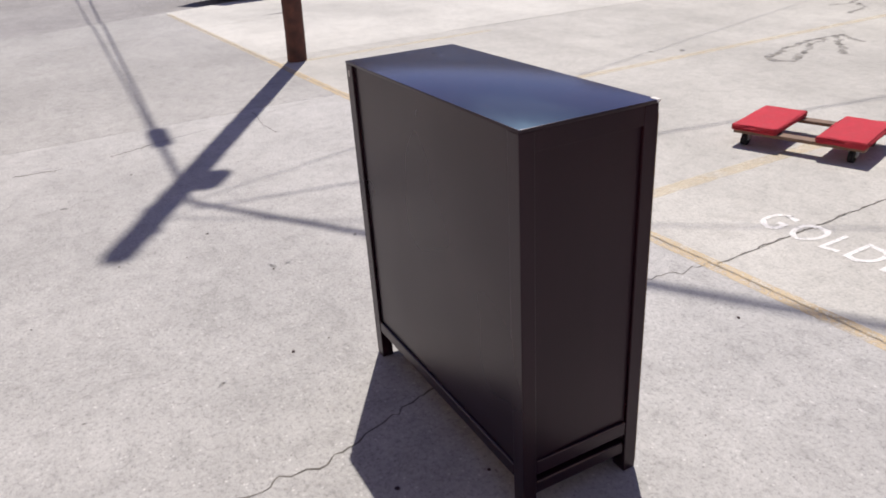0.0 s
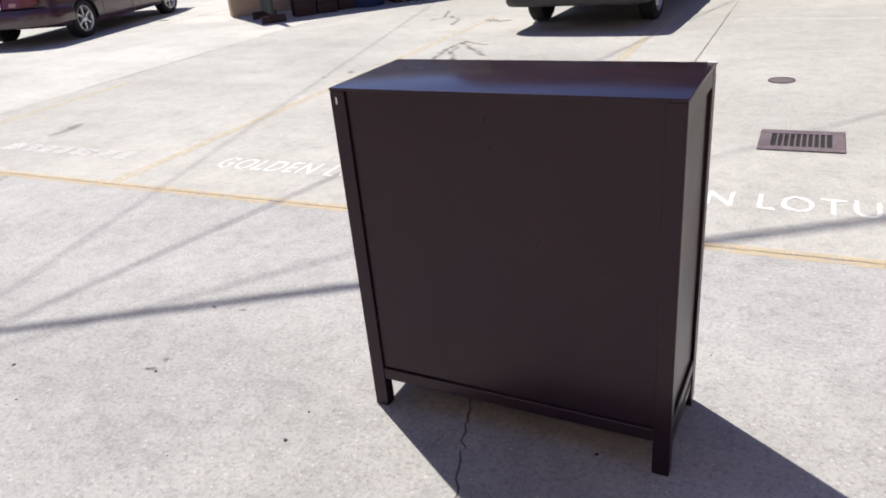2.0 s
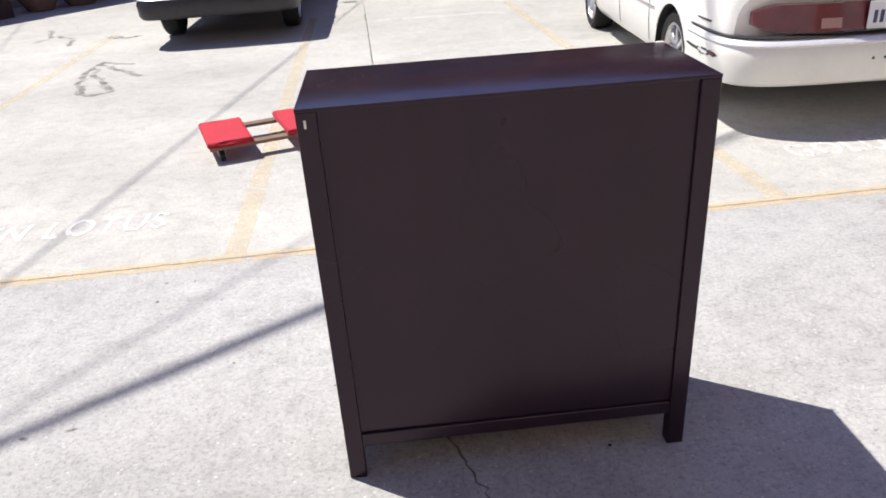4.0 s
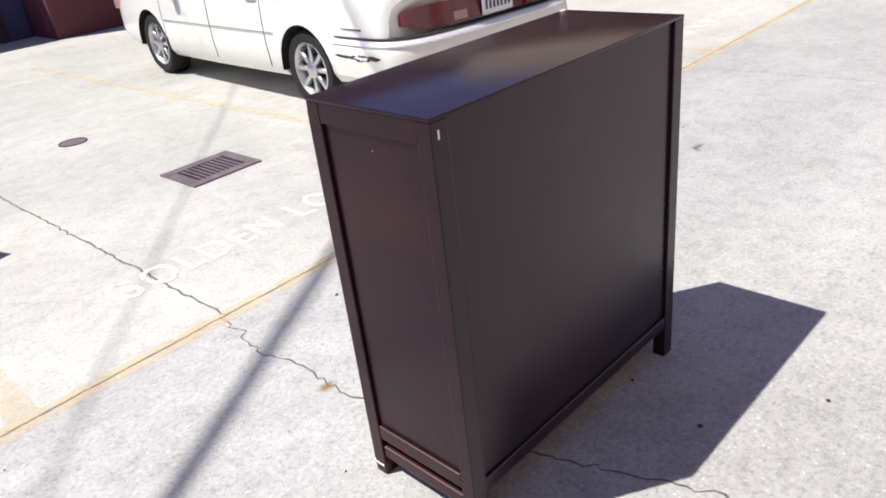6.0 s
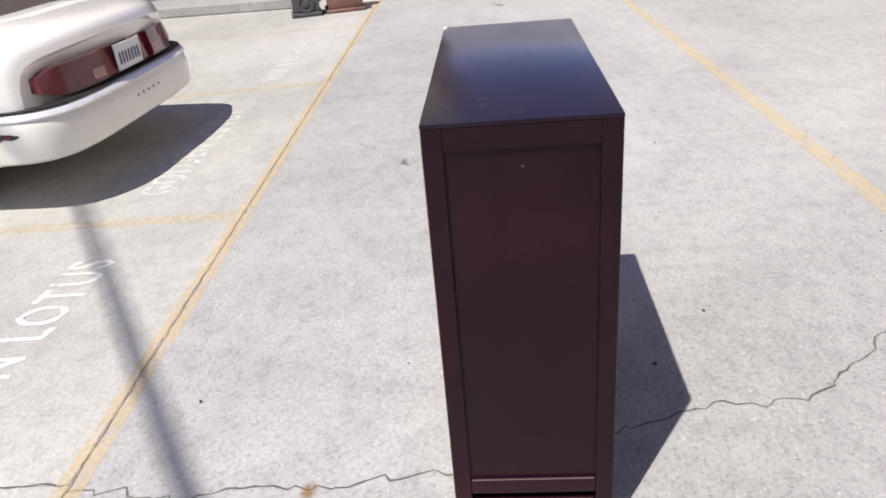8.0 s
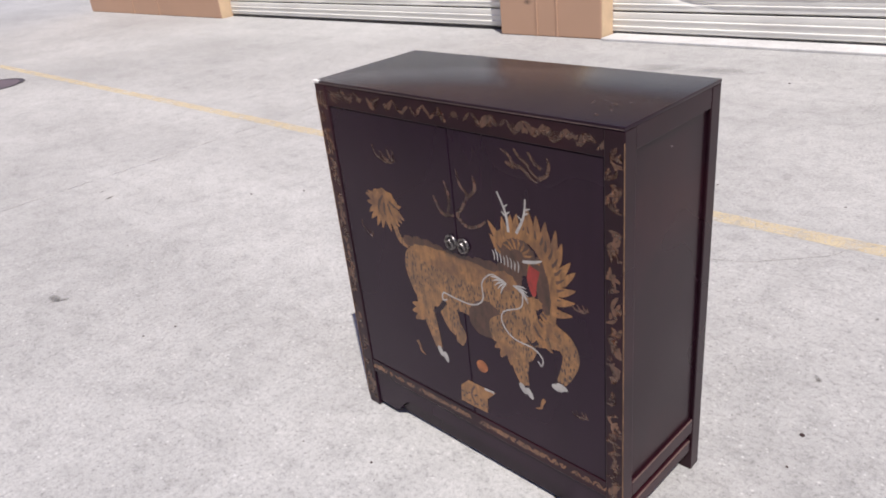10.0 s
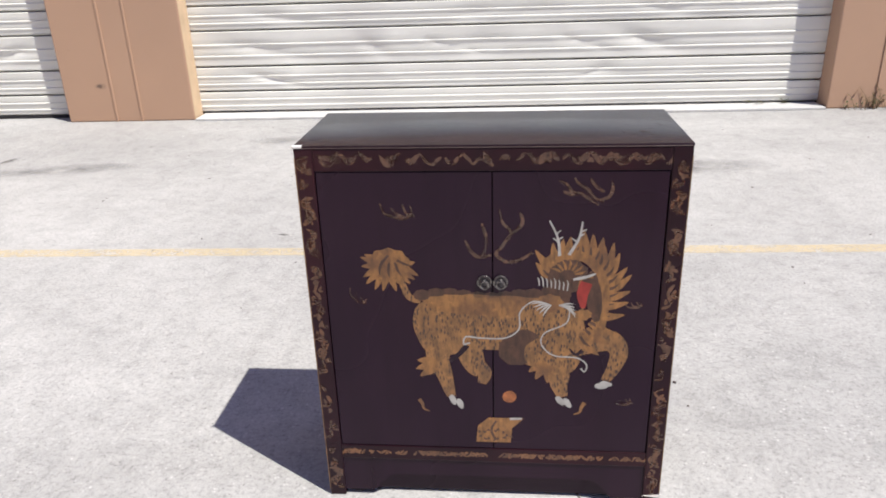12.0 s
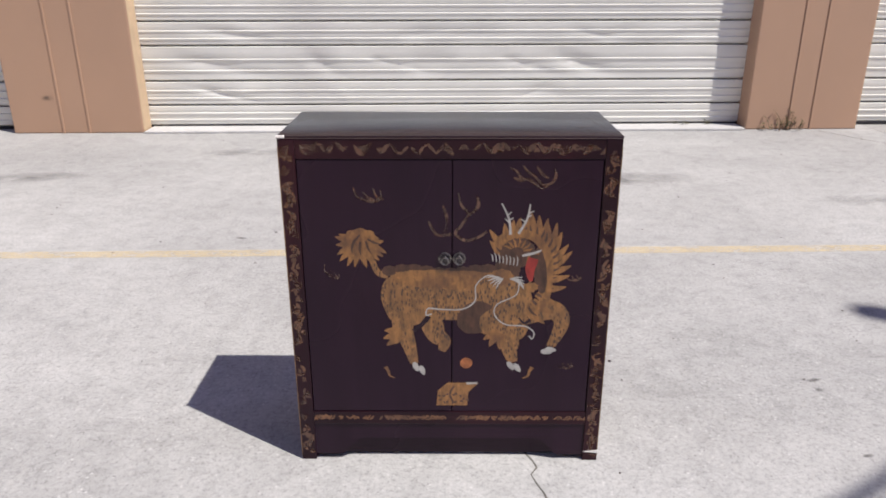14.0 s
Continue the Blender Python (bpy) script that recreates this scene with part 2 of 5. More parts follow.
DOOR_STEEL = plain("white_ribbed_door_steel", (0.765, 0.755, 0.695), 0.5, vary=0.06, scale=1.6, dirt=(0.60, 0.58, 0.55))
RUBBER = plain("tyre_rubber", (0.013, 0.012, 0.013), 0.9, scale=12)
ALLOY = plain("alloy_wheel", (0.62, 0.62, 0.63), 0.3, 0.85, vary=0.08)
DARK_BUMPER = plain("dull_dark_bumper", (0.030, 0.027, 0.031), 0.45, 0.1)
CHROME = plain("chrome_trim", (0.72, 0.72, 0.74), 0.15, 1.0, vary=0.05, relief=0.02)
WORN_CHROME = plain("bright_bumper_trim", (0.84, 0.84, 0.84), 0.22, 0.25, vary=0.08, relief=0.02)
CAR_GLASS = glass("car_glass")
WHITE_CAR = plain("white_car_paint", (0.87, 0.865, 0.81), 0.3, vary=0.03, scale=1.5, relief=0.0, coat=0.8, dirt=(0.78, 0.76, 0.72))
BUMPER_WHITE = plain("dusty_white_bumper", (0.82, 0.815, 0.74), 0.36, vary=0.06, scale=3, relief=0.02, coat=0.4, dirt=(0.62, 0.58, 0.52))
BLACK_CAR = plain("dark_green_black_car_paint", (0.022, 0.024, 0.026), 0.3, vary=0.2, scale=2, relief=0.0, coat=0.7)
MAROON_CAR = plain("dark_maroon_car_paint", (0.045, 0.013, 0.022), 0.3, vary=0.15, scale=2, relief=0.0, coat=0.8)
SILVER_CAR = plain("silver_car_paint", (0.45, 0.45, 0.46), 0.35, 0.4, vary=0.06, relief=0.0, coat=0.6)
LAMP_BRIGHT = plain("bright_red_lamp_lens", (0.26, 0.016, 0.018), 0.12, vary=0.2, scale=14, relief=0.0, coat=0.6)
LAMP_RED = plain("red_lamp_lens", (0.135, 0.016, 0.028), 0.12, vary=0.2, scale=14, relief=0.0, coat=0.6)
LAMP_CLEAR = plain("pale_lamp_lens", (0.42, 0.24, 0.22), 0.15, vary=0.1, relief=0.0)
PLATE_WHITE = plain("plate_white", (0.72, 0.73, 0.74), 0.45, vary=0.06)
PLATE_INK = plain("plate_dark_blue", (0.05, 0.06, 0.14), 0.5)
DARK_PLASTIC = plain("dark_plastic", (0.02, 0.018, 0.02), 0.6)
POLE_WOOD = plain("creosoted_pole_wood", (0.105, 0.042, 0.030), 0.85, vary=0.45, scale=9, fine=50, relief=0.5)
TAG_YELLOW = plain("yellow_tag_paint", (0.55, 0.34, 0.06), 0.6)
STEEL_GREY = plain("galvanised_grey_steel", (0.32, 0.33, 0.34), 0.5, 0.5)
CABLE = plain("black_cable_sheath", (0.02, 0.02, 0.02), 0.7)
CARPET_RED = plain("red_carpet", (0.48, 0.030, 0.048), 0.98, vary=0.12, scale=25, fine=260, relief=0.8)
HARDWOOD = plain("worn_hardwood_rail", (0.19, 0.12, 0.08), 0.7, scale=18)
CARVED_BROWN = plain("brown_carved_stone", (0.20, 0.11, 0.085), 0.8, scale=12, relief=0.4)
CARVED_GREY = plain("grey_carved_stone", (0.08, 0.078, 0.082), 0.85, scale=12, relief=0.4)
CARVED_WHITE = plain("white_carved_stone", (0.72, 0.71, 0.69), 0.75, vary=0.1, relief=0.4)
MAROON_WALL = plain("maroon_wall_paint", (0.13, 0.035, 0.045), 0.85, scale=1.5)
BLUE_WALL = plain("dull_blue_wall_paint", (0.055, 0.05, 0.13), 0.85, scale=1.5)
BEIGE_WALL = plain("beige_wall_stucco", (0.45, 0.34, 0.24), 0.9, vary=0.12, scale=2, fine=150, relief=0.3)
BARREL_BLUE = plain("blue_plastic_drum", (0.02, 0.04, 0.12), 0.5)
CRATE_BROWN = plain("brown_crate_board", (0.05, 0.028, 0.028), 0.85)
GREEN_BOARD = plain("dark_green_board_paint", (0.035, 0.05, 0.04), 0.7)
HOSE_PALE = plain("pale_hose", (0.50, 0.46, 0.44), 0.6)
LEAF = plain("dry_green_leaf", (0.09, 0.10, 0.035), 0.7, vary=0.5, scale=30)
TWIG = plain("dry_twig", (0.20, 0.13, 0.07), 0.85)


# ---- building helpers ----
def thing(name, m, label, category, group="", kind=""):
    ob = new(name)
    ob.empty_display_size = 0.1
    ob.matrix_basis = m
    return tagged(ob, label, category, group, kind)


def part(name, bm, material, parent=None, label="", smooth=False):
    """Links a bmesh as one mesh object, under a thing or a part where one is given."""
    me = bpy.data.meshes.new(name)
    if smooth:
        for f in bm.faces:
            f.smooth = True
    bm.to_mesh(me)
    bm.free()
    me.materials.append(material)
    ob = new(name, me)
    if smooth:
        me.set_sharp_from_angle(angle=radians(38))
    if parent:
        ob.parent = parent
    if label:
        ob["label"] = label
    return ob


def block(x0, x1, y0, y1, z0, z1, bevel=0.0, bm=None, m=None, seg=2):
    """A box with rounded edges, added to bm."""
    bm = bm or bmesh.new()
    at = Matrix.Translation(((x0 + x1) / 2, (y0 + y1) / 2, (z0 + z1) / 2)) @ Matrix.Diagonal((x1 - x0, y1 - y0, z1 - z0, 1))
    made = bmesh.ops.create_cube(bm, size=1, matrix=(m or Matrix()) @ at)["verts"]
    if bevel:
        edges = list({e for v in made for e in v.link_edges})
        bmesh.ops.bevel(bm, geom=edges, offset=bevel, segments=seg, profile=0.5, affect="EDGES")
    return bm


def rod(a, b, r0, r1=None, seg=14, bm=None):
    """A round bar from a to b."""
    bm = bm or bmesh.new()
    a, b = Vector(a), Vector(b)
    m = Matrix.Translation((a + b) / 2) @ (b - a).to_track_quat("Z", "Y").to_matrix().to_4x4()
    bmesh.ops.create_cone(bm, cap_ends=True, segments=seg, radius1=r0, radius2=r0 if r1 is None else r1, depth=(b - a).length, matrix=m)
    return bm


def lathe(profile, seg=28, m=None, bm=None, caps=True):
    """Turns (radius, height) pairs round the z axis."""
    bm = bm or bmesh.new()
    m = m or Matrix()
    rings = []
    for r, z in profile:
        rings.append([bm.verts.new(m @ Vector((r * math.cos(a), r * math.sin(a), z))) for a in (2 * math.pi * i / seg for i in range(seg))])
    for low, high in zip(rings, rings[1:]):
        for i in range(seg):
            j = (i + 1) % seg
            bm.faces.new((low[i], low[j], high[j], high[i]))
    if caps:
        bm.faces.new(rings[0][::-1]), bm.faces.new(rings[-1])
    return bm


def tube(points, r, seg=8, bm=None, taper=1.0):
    """A round tube along points."""
    bm = bm or bmesh.new()
    pts = [Vector(p) for p in points]
    rings = []
    for i, p in enumerate(pts):
        way = (pts[min(i + 1, len(pts) - 1)] - pts[max(i - 1, 0)]).normalized()
        side = way.cross(Vector((0, 0, 1)) if abs(way.z) < 0.9 else Vector((1, 0, 0))).normalized()
        up = side.cross(way)
        k = r * (1 + (taper - 1) * i / max(len(pts) - 1, 1))
        rings.append([bm.verts.new(p + side * k * math.cos(a) + up * k * math.sin(a)) for a in (2 * math.pi * j / seg for j in range(seg))])
    for low, high in zip(rings, rings[1:]):
        for i in range(seg):
            j = (i + 1) % seg
            bm.faces.new((low[i], low[j], high[j], high[i]))
    bm.faces.new(rings[0][::-1]), bm.faces.new(rings[-1])
    return bm


def smooth_line(points, steps=8):
    """A smooth curve through a few points."""
    pts = [Vector(p) for p in points]
    out = []
    for i in range(len(pts) - 1):
        a, b, c, d = pts[max(i - 1, 0)], pts[i], pts[i + 1], pts[min(i + 2, len(pts) - 1)]
        for k in range(steps):
            t = k / steps
            out.append(0.5 * (2 * b + (c - a) * t + (2 * a - 5 * b + 4 * c - d) * t * t + (3 * b - a - 3 * c + d) * t ** 3))
    return out + [pts[-1]]


def sheet_prism(outline, y0, y1, bm=None):
    """A flat piece in the xz plane, from an outline of (x, z), between two depths."""
    bm = bm or bmesh.new()
    front = [bm.verts.new((x, y0, z)) for x, z in outline]
    back = [bm.verts.new((x, y1, z)) for x, z in outline]
    bm.faces.new(front)
    n = len(outline)
    for i in range(n):
        j = (i + 1) % n
        bm.faces.new((front[j], front[i], back[i], back[j]))
    bmesh.ops.recalc_face_normals(bm, faces=bm.faces[:])
    return bm


def ground_strip(points, width, z, bm=None, rough_edge=0.0, rng=None):
    """A flat ribbon on the ground with a slightly uneven width."""
    bm = bm or bmesh.new()
    pts = [Vector((p[0], p[1], 0)) for p in points]
    last = None
    for i, p in enumerate(pts):
        way = (pts[min(i + 1, len(pts) - 1)] - pts[max(i - 1, 0)]).normalized()
        side = Vector((-way.y, way.x, 0))
        wl = width / 2 * (1 + (rng.uniform(-1, 1) * rough_edge if rng else 0))
        wr = width / 2 * (1 + (rng.uniform(-1, 1) * rough_edge if rng else 0))
        now = (bm.verts.new(p + side * wl + Vector((0, 0, z))), bm.verts.new(p - side * wr + Vector((0, 0, z))))
        if last:
            bm.faces.new((last[0], last[1], now[1], now[0]))
        last = now
    return bm


LOT = pose(0, 0, 0, 0, 0, 1.65)


def lot(u, v, z=0.0):
    return LOT @ Vector((u, v, z))


# ---- ground ----
bm = bmesh.new()
bmesh.ops.create_grid(bm, x_segments=4, y_segments=4, size=600)
ground = part("ground", bm, ASPHALT)
ground.location.z = -0.06
tagged(ground, "grey asphalt ground under and beyond the concrete lot", "ground", kind="structure")

FRONT_JOINT = -1.335


def slab(u0, u1, v0, v1, material, z=0.0):
    """A concrete slab of the lot, a few millimetres short of its neighbours."""
    g = 0.0016
    bm = block(u0 + g, u1 - g, v0 + g, v1 - g, -0.055, z, 0.002, seg=1)
    ob = part("concrete_slab", bm, material, ground)
    ob.matrix_basis = Matrix.Translation((0, 0, 0.06)) @ LOT
    return ob


# stalls in front of the cabinet's back, the lane round it, and the apron by the roll-up doors
for u0, u1 in ((-30, -12.4), (-12.4, -8.3), (-8.3, -4.0), (-4.0, 0.245), (0.245, 6.4), (6.4, 9.6)):
    tone = CONCRETE_STALL_EAST if u0 > 3 else CONCRETE_STALL
    slab(u0, u1, -8.1, FRONT_JOINT, tone)
    slab(u0, u1, -16.0, -8.1, tone, -0.002)
for u0, u1 in ((-30, -14), (-14, -8.6), (-8.6, -3.72), (-3.72, 4.35), (4.35, 9.2)):
    slab(u0, u1, FRONT_JOINT, 6.3, CONCRETE_LANE_EAST if u0 > 4 else CONCRETE_LANE)


def edge_slab(points, material):
    """A slab whose outer edge follows the slanting street kerb."""
    bm = bmesh.new()
    low, high = [bm.verts.new((u, v, -0.055)) for u, v in points], [bm.verts.new((u, v, 0.0)) for u, v in points]
    bm.faces.new(high), bm.faces.new(low[::-1])
    for i in range(len(points)):
        k = (i + 1) % len(points)
        bm.faces.new((low[i], low[k], high[k], high[i]))
    bmesh.ops.recalc_face_normals(bm, faces=bm.faces[:])
    part("concrete_slab", bm, material, ground).matrix_basis = Matrix.Translation((0, 0, 0.06)) @ LOT


edge_slab([(9.602, -1.337), (9.602, -16.0), (15.2, -16.0), (15.2, -9.6), (11.9, -1.337)], CONCRETE_STALL_EAST)
edge_slab([(9.202, -1.333), (11.9, -1.333), (11.1, 0.7), (11.1, 6.3), (9.202, 6.3)], CONCRETE_LANE_EAST)


def strip_thing(name, points, width, z, material, label, category, group="", jitter=0.0, seed=1, in_lot=True):
    rng = random.Random(seed)
    pts = []
    for (ax, ay), (bx, by) in zip(points, points[1:]):
        steps = max(2, int(math.hypot(bx - ax, by - ay) / (0.028 if jitter else 0.06)))
        for i in range(steps):
            f = i / steps
            pts.append((ax + (bx - ax) * f + rng.gauss(0, jitter), ay + (by - ay) * f + rng.gauss(0, jitter)))
    pts.append(points[-1])
    ob = part(name, ground_strip(pts, width, z, None, 0.6 if jitter else 0.06, rng), material)
    if in_lot:
        ob.matrix_basis = LOT
    return tagged(ob, label, category, group, "structure")


# yellow lines
strip_thing("lane_line", [(-13, -1.325), (6.3, -1.325)], 0.088, 0.0011, YELLOW, "worn yellow painted line along the slab joint", "road marking")
strip_thing("lane_line", [(6.3, -1.325), (11.6, -1.325)], 0.088, 0.0011, YELLOW_FAINT, "nearly worn-off yellow painted line along the slab joint", "road marking")
strip_thing("lane_line", [(-13, 1.665), (10.6, 1.665)], 0.10, 0.0011, YELLOW_PALE, "worn yellow painted line near the roll-up doors", "road marking")
for u, u_far in ((-9.4, -9.2), (-6.8, -6.5), (-4.22, -3.7), (-1.60, -1.57), (1.0, 0.9), (3.38, 3.32), (6.0, 6.05)):
    strip_thing("stall_line", [(u, -1.37), (u_far, -8.0 if u < 5 else -4.0)], 0.10, 0.0012, YELLOW_FAINT, "faded yellow line between two parking stalls", "road marking", "stall lines")

# cracks and dirty joints
CRACKS = [
    ([(0.30, -1.31), (0.35, -0.99), (0.30, -0.81), (0.32, -0.63), (0.295, -0.40), (0.26, -0.19), (0.12, 0.25), (0.07, 0.40), (0.03, 0.51), (0.02, 0.66), (0.005, 0.80),
      (-0.05, 0.89), (-0.15, 0.99), (-0.19, 1.06), (-0.31, 1.14), (-0.36, 1.27), (-0.41, 1.45), (-0.44, 1.62), (-0.48, 1.82), (-0.6, 2.3)], 0.0060, 0.0085),
    ([(3.62, 5.0), (3.85, 4.6), (4.15, 4.2)], 0.014, 0.008),
    ([(4.28, -0.40), (3.9, -0.36), (3.55, -0.38)], 0.006, 0.006),
    ([(3.68, 1.35), (3.66, 1.05)], 0.012, 0.008),
    ([(3.72, 0.75), (3.86, 0.45)], 0.010, 0.006),
    ([(0.45, 1.72), (0.30, 1.50), (0.12, 1.33), (-0.10, 1.22)], 0.0022, 0.006),
]
for i, (pts, width, jitter) in enumerate(CRACKS):
    strip_thing("crack", pts, width, 0.0009, CRACK, "dark ragged crack in the concrete", "crack", "cracks", jitter, 20 + i, False)
strip_thing("joint_dirt", [(-13, -1.327), (11.6, -1.327)], 0.004, 0.0016, CRACK, "dark dirty joint running in the yellow line", "joint", "", 0.0025, 40)
strip_thing("joint_dirt", [(0.245, -1.34), (0.25, -8.0)], 0.007, 0.0010, CRACK, "dark dirty joint between two concrete slabs", "joint", "", 0.005, 41)
strip_thing("joint_dirt", [(-3.72, -1.28), (-3.72, 2.2)], 0.006, 0.0010, TAR, "dark dirty joint between two concrete slabs", "joint", "", 0.005, 42)
strip_thing("joint_dirt", [(6.4, -3.6), (6.4, -7.9)], 0.010, 0.0010, CRACK, "dark dirty joint between two concrete slabs", "joint", "", 0.006, 43)
strip_thing("joint_dirt", [(3.68, 1.35), (3.86, 0.45), (4.1, -0.3), (4.40, -1.22)], 0.006, 0.0010, TAR, "faint dirty joint across the lane", "joint", "", 0.004, 44, False)
strip_thing("faded_line", [(-1.25, -7.32), (0.38, -7.45)], 0.07, 0.0012, WHITE_FAINT, "faded white line across a stall", "road marking", "", 0.004, 45, False)


def patch(name, x, y, rx, ry, turn, material, label, category, seed, z=0.0007):
    """A ragged flat patch on the ground."""
    rng = random.Random(seed)
    bm = bmesh.new()
    n = 26
    vs = []
    for i in range(n):
        a = 2 * math.pi * i / n
        k = rng.uniform(0.72, 1.12)
        vs.append(bm.verts.new((k * math.cos(a), k * math.sin(a), 0)))
    bm.faces.new(vs)
    ob = part(name, bm, material)
    ob.matrix_basis = pose(x, y, z, 0, 0, turn) @ Matrix.Diagonal((rx, ry, 1, 1))
    return tagged(ob, label, category, "ground stains", "structure")


for i, (x, y, rx, ry, turn) in enumerate(((5.08, -2.20, 0.30, 0.10, 100), (10.1, -2.38, 0.36, 0.10, 100), (1.2, 3.2, 0.9, 0.25, 4),
                                          (-1.6, 4.1, 0.7, 0.18, 8), (0.4, 4.4, 0.8, 0.2, 0), (-2.2, -0.61, 0.06, 0.03, 0), (-0.6, 1.95, 0.05, 0.025, 10), (1.5, 0.28, 0.035, 0.02, 0),
                                          (1.39, 0.22, 0.022, 0.018, 0), (-1.13, 1.72, 0.03, 0.012, 0), (3.1, 2.6, 0.7, 0.22, -8), (-3.4, 3.2, 0.8, 0.2, 10))):
    patch("stain", x, y, rx, ry, turn, GRIME if rx > 0.5 else OIL, "dark oily stain on the concrete", "stain", 60 + i, 0.0006 + 0.00002 * i)
for i, (x, y, rx) in enumerate(((1.40, 0.29, 0.04), (2.83, 1.09, 0.04), (0.62, 1.15, 0.02), (0.59, 0.71, 0.03), (-1.22, 1.88, 0.05), (-7.4, 0.03, 0.15), (-3.93, 3.46, 0.13), (-3.29, 0.1, 0.05),
                             (1.5, -0.16, 0.03), (1.36, -0.18, 0.03), (-2.16, -0.6, 0.055), (-3.45, 0.12, 0.03), (3.68, -4.5, 0.09), (3.84, -4.25, 0.06))):
    patch("stain", x, y, rx, rx * 0.45, 15 + 40 * i, SPOT, "small dark spot on the concrete", "stain", 120 + i, 0.0013)
patch("stain", 0.33, -0.62, 0.05, 0.035, 0, RUST, "small rusty spot on the crack", "stain", 98, 0.0012)
rng = random.Random(55)
bm = bmesh.new()
for _ in range(90):
    x, y = rng.uniform(-3.2, 3.4), rng.uniform(-1.2, 4.8)
    size, turn = rng.uniform(0.003, 0.009), rng.uniform(0, 6.3)
    m = pose(x, y, size * 0.2) @ Matrix.Rotation(turn, 4, "Z") @ Matrix.Diagonal((size, size * rng.uniform(0.4, 0.9), size * 0.35, 1))
    bmesh.ops.create_icosphere(bm, subdivisions=1, radius=1, matrix=m)
tagged(part("grit", bm, CRATE_BROWN), "small dark bits of grit and leaf on the concrete", "grit", kind="stuff")
# tar squiggle: a loop with ragged arms, and a smaller one behind it
for k, pts in enumerate(([(3.00, -4.99), (2.90, -4.79), (2.77, -4.70), (2.67, -4.82), (2.89, -5.25), (3.07, -5.60)],
                         [(3.00, -4.99), (3.12, -5.39), (3.18, -5.74), (3.15, -6.16)],
                         [(3.14, -6.13), (2.97, -6.03), (2.80, -5.94)],
                         [(3.12, -6.03), (2.73, -5.55), (2.55, -5.36)],
                         [(3.07, -5.60), (3.11, -5.84)],
                         [(4.45, -7.75), (4.37, -7.95), (4.60, -8.62)],
                         [(4.34, -8.09), (4.05, -7.84), (3.91, -7.30)],
                         [(3.61, -7.73), (3.31, -7.57), (3.18, -7.67)])):
    strip_thing("tar_mark", pts, 0.06 if k != 7 else 0.12, 0.0009 + 0.00002 * k, TAR, "dark ragged tar mark on the concrete", "stain", "tar marks", 0.014, 80 + k, False)


# ---- words painted on the ground ----
def painted_words(words, u, v, length, height, material, label):
    """Lettering that reads from the lane, laid on the ground."""
    curve = bpy.data.curves.new("painted_words", "FONT")
    curve.body, curve.size, curve.offset, curve.space_character = words, 1.0, 0.007, 1.16
    temp = new("painted_words", curve)
    me = bpy.data.meshes.new_from_object(temp.evaluated_get(bpy.context.evaluated_depsgraph_get()))
    bpy.data.objects.remove(temp)
    xs, ys = [c.co.x for c in me.vertices], [c.co.y for c in me.vertices]
    sx, sy = length / (max(xs) - min(xs)), height / (max(ys) - min(ys))
    for c in me.vertices:
        wob = 0.006 * math.sin(c.co.x * 9) + 0.004 * math.sin(c.co.x * 23 + c.co.y * 9)
        c.co = ((c.co.x - min(xs)) * sx, (c.co.y - min(ys)) * sy + wob, 0)
    me.materials.clear()
    me.materials.append(material)
    ob = new("painted_words", me)
    ob.matrix_basis = LOT @ pose(u, v, 0.0017, 0, 0, 180)
    return tagged(ob, label, "road marking", "stall names", "structure")


painted_words("GOLDEN LOTUS", 0.45, -1.81, 1.63, 0.20, WHITE_PAINT, "white hand-painted stall name on the concrete")
painted_words("GOLDEN LOTUS", 2.89, -1.77, 1.48, 0.20, WHITE_PAINT, "white hand-painted stall name on the concrete")
painted_words("GOLDEN LOTUS", -1.96, -1.83, 1.58, 0.20, WHITE_WORN, "faded white hand-painted stall name on the concrete")


def painted_bars(u, v, widths, height):
    bm = bmesh.new()
    for w in widths:
        block(u - w, u, v - height, v, 0.0008, 0.0017, 0, bm)
        u -= w + 0.05
    ob = part("painted_bars", bm, WHITE_FAINT)
    ob.matrix_basis = LOT
    return tagged(ob, "faded white lettering on the concrete, worn past reading", "road marking", "stall names", "structure")


painted_bars(5.15, -1.77, (0.2, 0.13, 0.16, 0.1, 0.24, 0.16, 0.12), 0.16)
painted_bars(-4.45, -1.76, (0.2, 0.18, 0.16, 0.2), 0.18)
painted_bars(-5.4, -1.76, (0.2, 0.14, 0.14), 0.18)


# ---- drain and covers ----
def drain(x, y):
    d = thing("drain", LOT @ pose(x, y, 0), "rusty iron storm drain grate set in the concrete", "drain")
    w, l = 0.235, 0.20
    # flat black plate for the hollow's shade; the slab is not opened
    part("hollow_plate", block(-w + 0.06, w - 0.06, -l + 0.065, l - 0.06, 0.001, 0.003), HOLLOW_SHADE, d, "thin black plate standing for the unlit hollow")
    bm = bmesh.new()
    for x0, x1, y0, y1 in ((-w, w, -l, -l + 0.075), (-w, w, l - 0.070, l), (-w, -w + 0.07, -l + 0.075, l - 0.070), (w - 0.07, w, -l + 0.075, l - 0.070)):
        block(x0, x1, y0, y1, 0.0, 0.010, 0.003, bm)
    part("frame", bm, GRATE_METAL, d)
    bar = None
    for i in range(9):
        bx = -w + 0.103 + i * (2 * w - 0.206) / 8
        if bar is None:
            bar = part("bar", block(-0.0055, 0.0055, -l + 0.075, l - 0.070, 0.001, 0.009, 0.002, seg=1), GRATE_METAL, d)
        else:
            bar = new("bar", bar.data)
            bar.parent = d
        bar.location.x = bx


drain(-0.69, -2.93)


